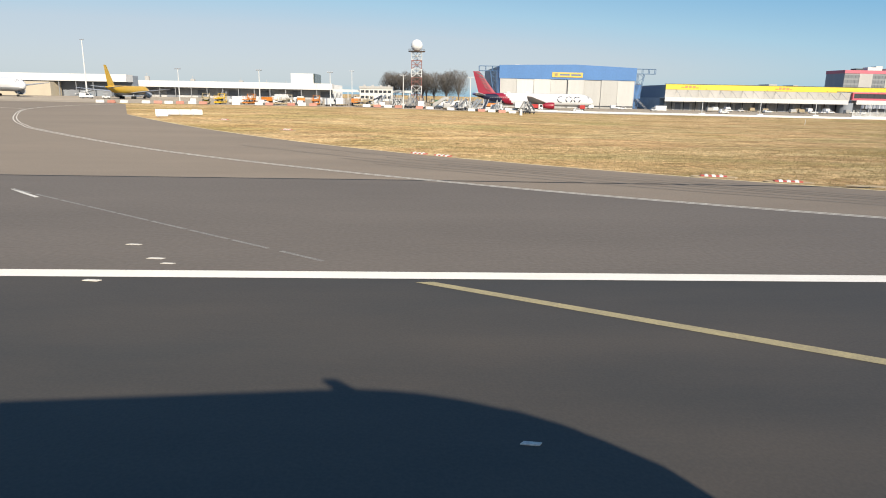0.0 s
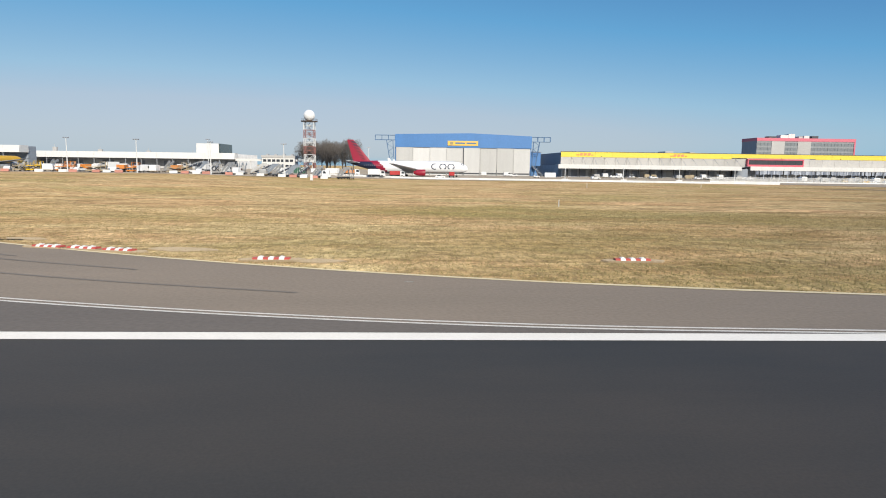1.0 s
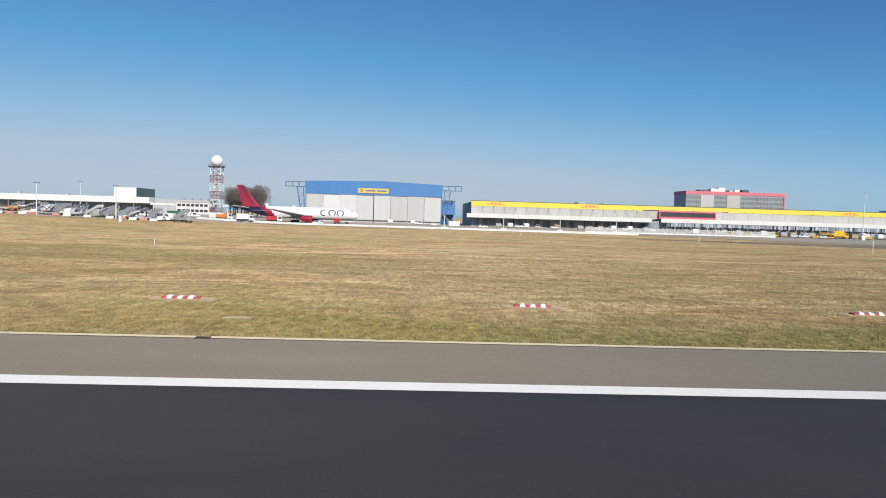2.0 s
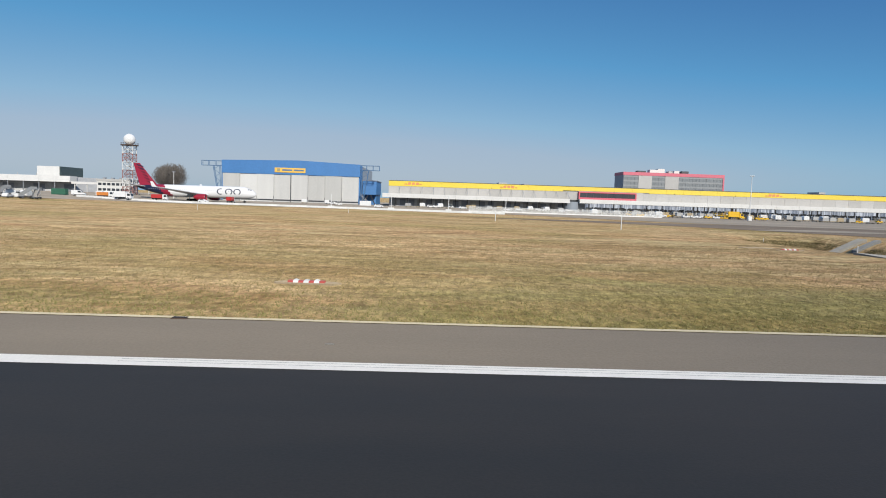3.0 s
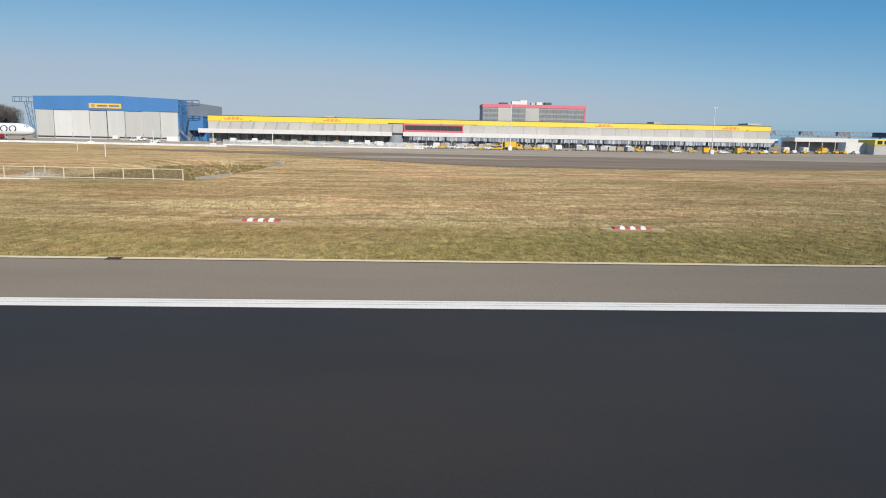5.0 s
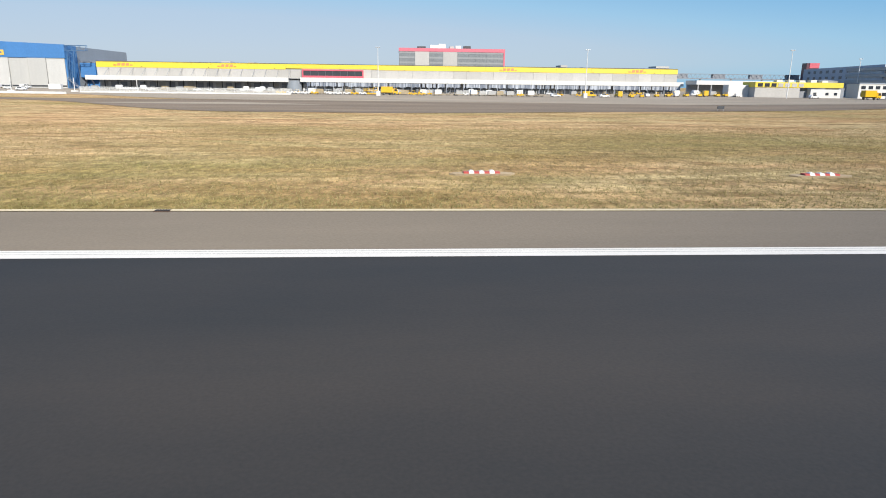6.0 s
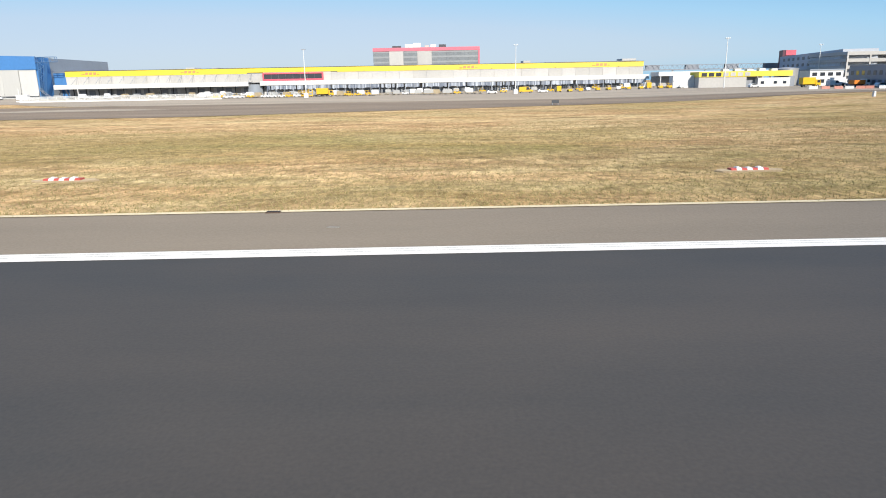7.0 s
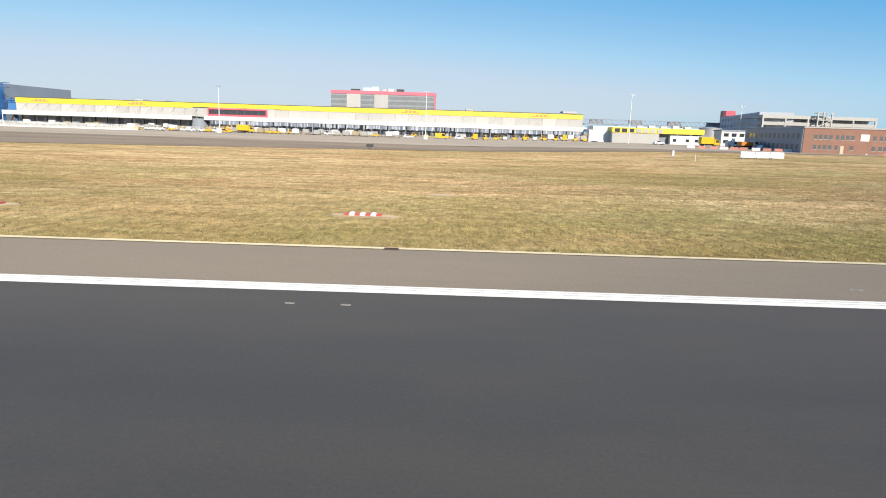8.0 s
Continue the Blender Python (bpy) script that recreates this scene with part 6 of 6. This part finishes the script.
white_dolly = dolly(WHITE_GLOSS, "cargo dolly with a white air container", 1.9)
tan_dolly = dolly(TAN_METAL, "cargo dolly with a dusty tan container")
empty_dolly = dolly(None, "empty tan roller dolly")
yellow_loader = loader(YELLOW_PAINT, "yellow cargo high loader", 2.2)
orange_loader = loader(ORANGE, "orange cargo high loader", 1.9)
tan_loader = loader(TAN_METAL, "dusty tan cargo high loader", 2.0)
pale_loader = loader(PALE, "pale grey cargo high loader", 3.6)
grey_stairs = stairs(ALU, "grey mobile passenger stairs")
blue_stairs = stairs(GREY_CLAD, "blue-grey mobile passenger stairs")
white_belt = belt_loader(WHITE_GLOSS, "white belt loader with raised conveyor")
red_barrier = plastic_barrier(PLASTIC_RED, "faded red water-filled plastic barrier")
white_barrier = plastic_barrier(PLASTIC_WHITE, "white water-filled plastic barrier")

rng = random.Random(31)
# the barrier row of the west apron
k = 0
x = -104.0
while x < 24:
    yy = 221 + 0.06 * (x + 40)
    if rng.random() < 0.72:
        place(red_barrier if k % 2 else white_barrier, x, yy + rng.uniform(-0.6, 0.6), 4 + rng.uniform(-9, 9))
    k += 1
    x += 3.3
# equipment behind the row
row = [white_car, tan_loader, yellow_loader, white_dolly, orange_loader, white_car, tan_loader, alu_dolly, white_car, orange_loader, white_van, white_dolly,
       tan_loader, white_belt, white_car, pale_loader, grey_stairs, white_van, grey_stairs, alu_dolly, grey_stairs, blue_stairs, white_belt, grey_stairs, white_car, grey_stairs, grey_stairs]
x = -80.0
for proto in row:
    place(proto, x, 230 + rng.uniform(-2.5, 2.5), rng.choice((62, 75, 90, 105, 12)) + rng.uniform(-8, 8))
    x += rng.uniform(3.6, 4.8)
x = -76.0
for i in range(15):
    place(rng.choice((pale_loader, white_truck, tan_loader, white_dolly, grey_stairs, white_van, white_dolly, grey_stairs)), x, 246 + rng.uniform(-4, 4), rng.choice((70, 90, 110)) + rng.uniform(-10, 10))
    x += rng.uniform(5.5, 8)
for x, y, proto, a in ((-150, 300, white_van, 10), (-143, 305, white_tug, 5), (-160, 318, white_belt, 20), (-82, 270, alu_dolly, 8), (-74, 275, white_dolly, 3)):
    place(proto, x, y, a)
x = -78.0
for i in range(26):
    place(rng.choice((tan_loader, orange_loader, empty_dolly, white_car, white_dolly, yellow_tug, orange_truck, tan_dolly, white_belt)) if i < 14 else rng.choice((grey_stairs, white_van, blue_stairs, white_belt, grey_stairs, white_tug)),
          x, 236 + rng.uniform(-2.5, 2.5), rng.choice((65, 80, 95, 110)) + rng.uniform(-10, 10))
    x += rng.uniform(3.4, 4.6)
# round the parked charter jet and the hangar
for x, y, proto, a in ((21, 292, orange_truck, 4), (32, 284, white_truck, -3), (40, 300, red_truck, 8), (6, 300, white_van, 15), (14, 305, white_dolly, 0), (60, 300, white_car, -6), (101, 384, white_van, 3),
                       (108, 378, white_car, 176), (88, 384, white_dolly, 0), (134, 320, white_car, 2), (112, 350, white_tug, 8), (0, 262, white_van, 12), (68, 316, red_truck, 90)):
    place(proto, x, y, a)
for x, y, m, lab in ((-2, 300, GREEN_PAINT, "green freight container behind the jet"),
                     (10, 318, WHITE_GLOSS, "white freight container behind the jet"), (122, 372, WHITE_GLOSS, "white freight container beside the hangar")):
    place(container(m, lab), x, y, rng.uniform(-4, 4))
# under the western canopy of the freight hall
for i in range(30):
    place(rng.choice((white_dolly, tan_dolly, alu_dolly, white_tug, empty_dolly, alu_dolly, empty_dolly, white_car)), 146 + i * 3.15 + rng.uniform(-1, 1), rng.uniform(352, 392), rng.uniform(-12, 12))
# before the eastern docks
for i in range(50):
    place(rng.choice((alu_dolly, white_dolly, empty_dolly, empty_dolly, yellow_tug, empty_dolly, alu_dolly, white_tug)), 247 + i * 4.4 + rng.uniform(-1.5, 1.5), rng.uniform(318, 372), rng.uniform(-10, 10))
for i in range(36):
    place(rng.choice((alu_dolly, empty_dolly, empty_dolly, yellow_tug, white_tug, empty_dolly, white_dolly)), 249 + i * 3.2 + rng.uniform(-0.8, 0.8), 311 + rng.uniform(-4, 4), rng.uniform(-12, 12))
for i in range(11):
    place(rng.choice((empty_dolly, white_tug, yellow_tug)), 250 + i * 3.4, 300 + rng.uniform(-2, 3), rng.uniform(-6, 6))
place(yellow_truck, 293.0, 304, 3)
place(yellow_loader, 285.5, 301, 5)
for x, y, proto, a in ((301.5, 304, tan_dolly, 0), (305.5, 304, yellow_tug, 0), (309, 305, yellow_tug, 4), (315, 303, empty_dolly, 0), (325, 306, empty_dolly, 0), (335, 303, alu_dolly, 4), (339, 304, alu_dolly, 0), (343, 305, tan_dolly, 0), (347, 303, alu_dolly, 0), (352, 305, yellow_tug, 0), (357, 304, empty_dolly, 0), (361, 306, empty_dolly, 2), (272, 310, alu_dolly, 3), (277, 311, tan_dolly, -4), (282, 309, alu_dolly, 2), (287, 312, empty_dolly, 0), (265, 309, tan_dolly, 0),
                       (366, 300, white_car, 4), (379.5, 299, yellow_van, 4), (388, 302, white_car, 2), (240, 330, alu_dolly, 0), (236, 322, white_dolly, 5)):
    place(proto, x, y, a)
for i in range(13):
    place(yellow_tug if i % 3 else rng.choice((white_tug, yellow_van, white_car)), 397 + i * 4.3, 300 + rng.uniform(-2, 3), 90 + rng.uniform(-14, 14))
# by the service building and the brick building
place(yellow_truck, 479, 262, 6)
for x, y, proto, a in ((466, 275, white_car, 10), (489, 262, white_van, 10), (494, 268, white_truck, 8), (484, 240, orange_truck, 14), (487, 232, white_car, 12), (530, 196, white_car, -6), (512, 198, white_car, -8)):
    place(proto, x, y, a)
for i in range(26):
    place(red_barrier if i % 3 else white_barrier, 460 + i * 2.8, 222 - 1.15 * i + rng.uniform(-1, 1), -25 + rng.uniform(-10, 10))


# ---- the landing airliner: it stands where the walk begins, with the camera just outside a cabin window ----
_, jet_fus, _ = airliner("landing_airliner", "white twin-jet airliner on the runway, casting a long shadow", 37.6, 1.975, 17.0, pose(-18.6, 12.15, 0) @ pose(0, 0, 0, 0, -2.5) @ pose(19.55, 0, 0),
                                 [AIR_WHITE, AIR_GREY], lambda q: 1 if sum(v[2] for v in q) / 4 < -1.2 else 0, AIR_WHITE, AIR_GREY, (AIR_GREY, AIR_GREY), 5.75, 1.1, 4.75, 11.8, winglet=1.6, aft=2.6, nose=0.15)
b = Build()
b.prism([(-4.95, 1.90), (-4.45, 1.90), (-5.05, 2.45), (-5.35, 2.45)], 1, -0.05, 0.05)
part("antenna", b, AIR_GREY, jet_fus, "small swept blade antenna")
for i in range(30):
    for s in (-1, 1):
        b = Build()
        yy = s * math.sqrt(1.975 ** 2 - 0.35 ** 2)
        b.box(-6.6 - 0.76 * i, -6.38 - 0.76 * i, yy - 0.01, yy + 0.01, 0.18, 0.52)
        part("cabin_window", b, GLASS, jet_fus)

# ---- grass tufts beside the pavement, brush on the banks of the ditch ----
def blades(name, label, xs, ys, wide, high, lean_by, m, seed):
    """Many thin three-cornered blades, three to a tuft, in one mesh."""
    r = np.random.default_rng(seed)
    n = len(xs)
    zs = np.array([terrain(a, c) for a, c in zip(xs, ys)]) - 0.06
    verts = []
    for k in range(3):
        a = r.uniform(0, 2 * math.pi, n)
        w, h = r.uniform(*wide, n), r.uniform(*high, n)
        p = np.stack([xs + r.normal(0, 0.10, n), ys + r.normal(0, 0.10, n), zs], 1)
        d = np.stack([np.cos(a) * w, np.sin(a) * w, np.zeros(n)], 1)
        tip = np.stack([r.normal(0, lean_by, n), r.normal(0, lean_by, n), h], 1)
        verts.append(np.stack([p - d, p + d, p + tip], 1))
    v = np.concatenate(verts).reshape(-1, 3)
    me = bpy.data.meshes.new(name)
    me.from_pydata(v.tolist(), [], np.arange(len(v)).reshape(-1, 3).tolist())
    me.materials.append(m)
    return tagged(new(name, me), label, "grass", kind="stuff")


def blade_material(name, lo, mid, hi, greener=False):
    """Dry blades, each of its own tone; those beside the pavement are greener."""
    m = bpy.data.materials.new(name)
    m.use_nodes = True
    nt = m.node_tree
    p = nt.nodes["Principled BSDF"]
    p.inputs["Roughness"].default_value = 0.9
    p.inputs["Specular IOR Level"].default_value = 0.1
    p.inputs["Diffuse Roughness"].default_value = 1.0
    geo = nt.nodes.new("ShaderNodeNewGeometry")
    r = nt.nodes.new("ShaderNodeValToRGB")
    r.color_ramp.elements[0].color = (*lo, 1)
    r.color_ramp.elements[1].color = (*hi, 1)
    middle = r.color_ramp.elements.new(0.5)
    middle.color = (*mid, 1)
    nt.links.new(geo.outputs["Random Per Island"], r.inputs[0])
    colour = r.outputs[0]
    if greener:
        sep = nt.nodes.new("ShaderNodeSeparateXYZ")
        nt.links.new(geo.outputs["Position"], sep.inputs[0])
        wave = nt.nodes.new("ShaderNodeTexNoise")
        wave.inputs["Scale"].default_value = 0.16 / UNIT
        nt.links.new(geo.outputs["Position"], wave.inputs["Vector"])
        shift = nt.nodes.new("ShaderNodeMath")
        shift.operation = "MULTIPLY_ADD"
        shift.inputs[1].default_value = 14.0 * UNIT
        nt.links.new(wave.outputs[0], shift.inputs[0])
        nt.links.new(sep.outputs["Y"], shift.inputs[2])
        near = nt.nodes.new("ShaderNodeMapRange")
        near.inputs["From Min"].default_value, near.inputs["From Max"].default_value = 52.0 * UNIT, 64.0 * UNIT
        nt.links.new(shift.outputs[0], near.inputs[0])
        tint = nt.nodes.new("ShaderNodeValToRGB")
        tint.color_ramp.elements[0].color, tint.color_ramp.elements[1].color = (0.78, 0.87, 0.66, 1), (1.04, 0.99, 0.98, 1)
        nt.links.new(near.outputs[0], tint.inputs[0])
        mul = nt.nodes.new("ShaderNodeMix")
        mul.data_type, mul.blend_type = "RGBA", "MULTIPLY"
        nt.links.new(lush_stretch(nt, sep.outputs["X"]), mul.inputs[0])
        nt.links.new(colour, mul.inputs[6])
        nt.links.new(tint.outputs[0], mul.inputs[7])
        colour = mul.outputs[2]
    nt.links.new(colour, p.inputs["Base Color"])
    return m


TUFT = blade_material("dry_grass_blades", (0.225, 0.19, 0.085), (0.33, 0.265, 0.128), (0.46, 0.37, 0.222), True)
BRUSH = blade_material("dark_dry_brush", (0.14, 0.12, 0.05), (0.19, 0.158, 0.068), (0.25, 0.203, 0.098))
rng = np.random.default_rng(5)
tx = rng.uniform(-60, 440, 330000)
ty = 41.7 + rng.random(330000) ** 1.4 * 55
keep = ty > np.array([grass_edge(v) for v in tx]) + 0.35
for lx, ly in LIGHTS:
    keep &= (np.abs(tx - lx) > 2.0) | (np.abs(ty - ly) > 0.7)
keep &= ~((tx > 198) & (tx < 240) & (ty > 78))
blades("grass_tufts", "short dry grass tufts beside the pavement", tx[keep][:190000], ty[keep][:190000], (0.012, 0.032), (0.07, 0.16), 0.10, TUFT, 6)
bx, by = rng.uniform(210, 234, 34000), rng.uniform(84.0, 138, 34000)
low = np.array([terrain(a, c) < -0.9 for a, c in zip(bx, by)])
low &= ~((by > 119.5) & (by < 128) & (bx > 225.5))
blades("ditch_brush", "dark dry brush on the banks of the ditch", bx[low], by[low], (0.02, 0.05), (0.10, 0.30), 0.16, BRUSH, 7)

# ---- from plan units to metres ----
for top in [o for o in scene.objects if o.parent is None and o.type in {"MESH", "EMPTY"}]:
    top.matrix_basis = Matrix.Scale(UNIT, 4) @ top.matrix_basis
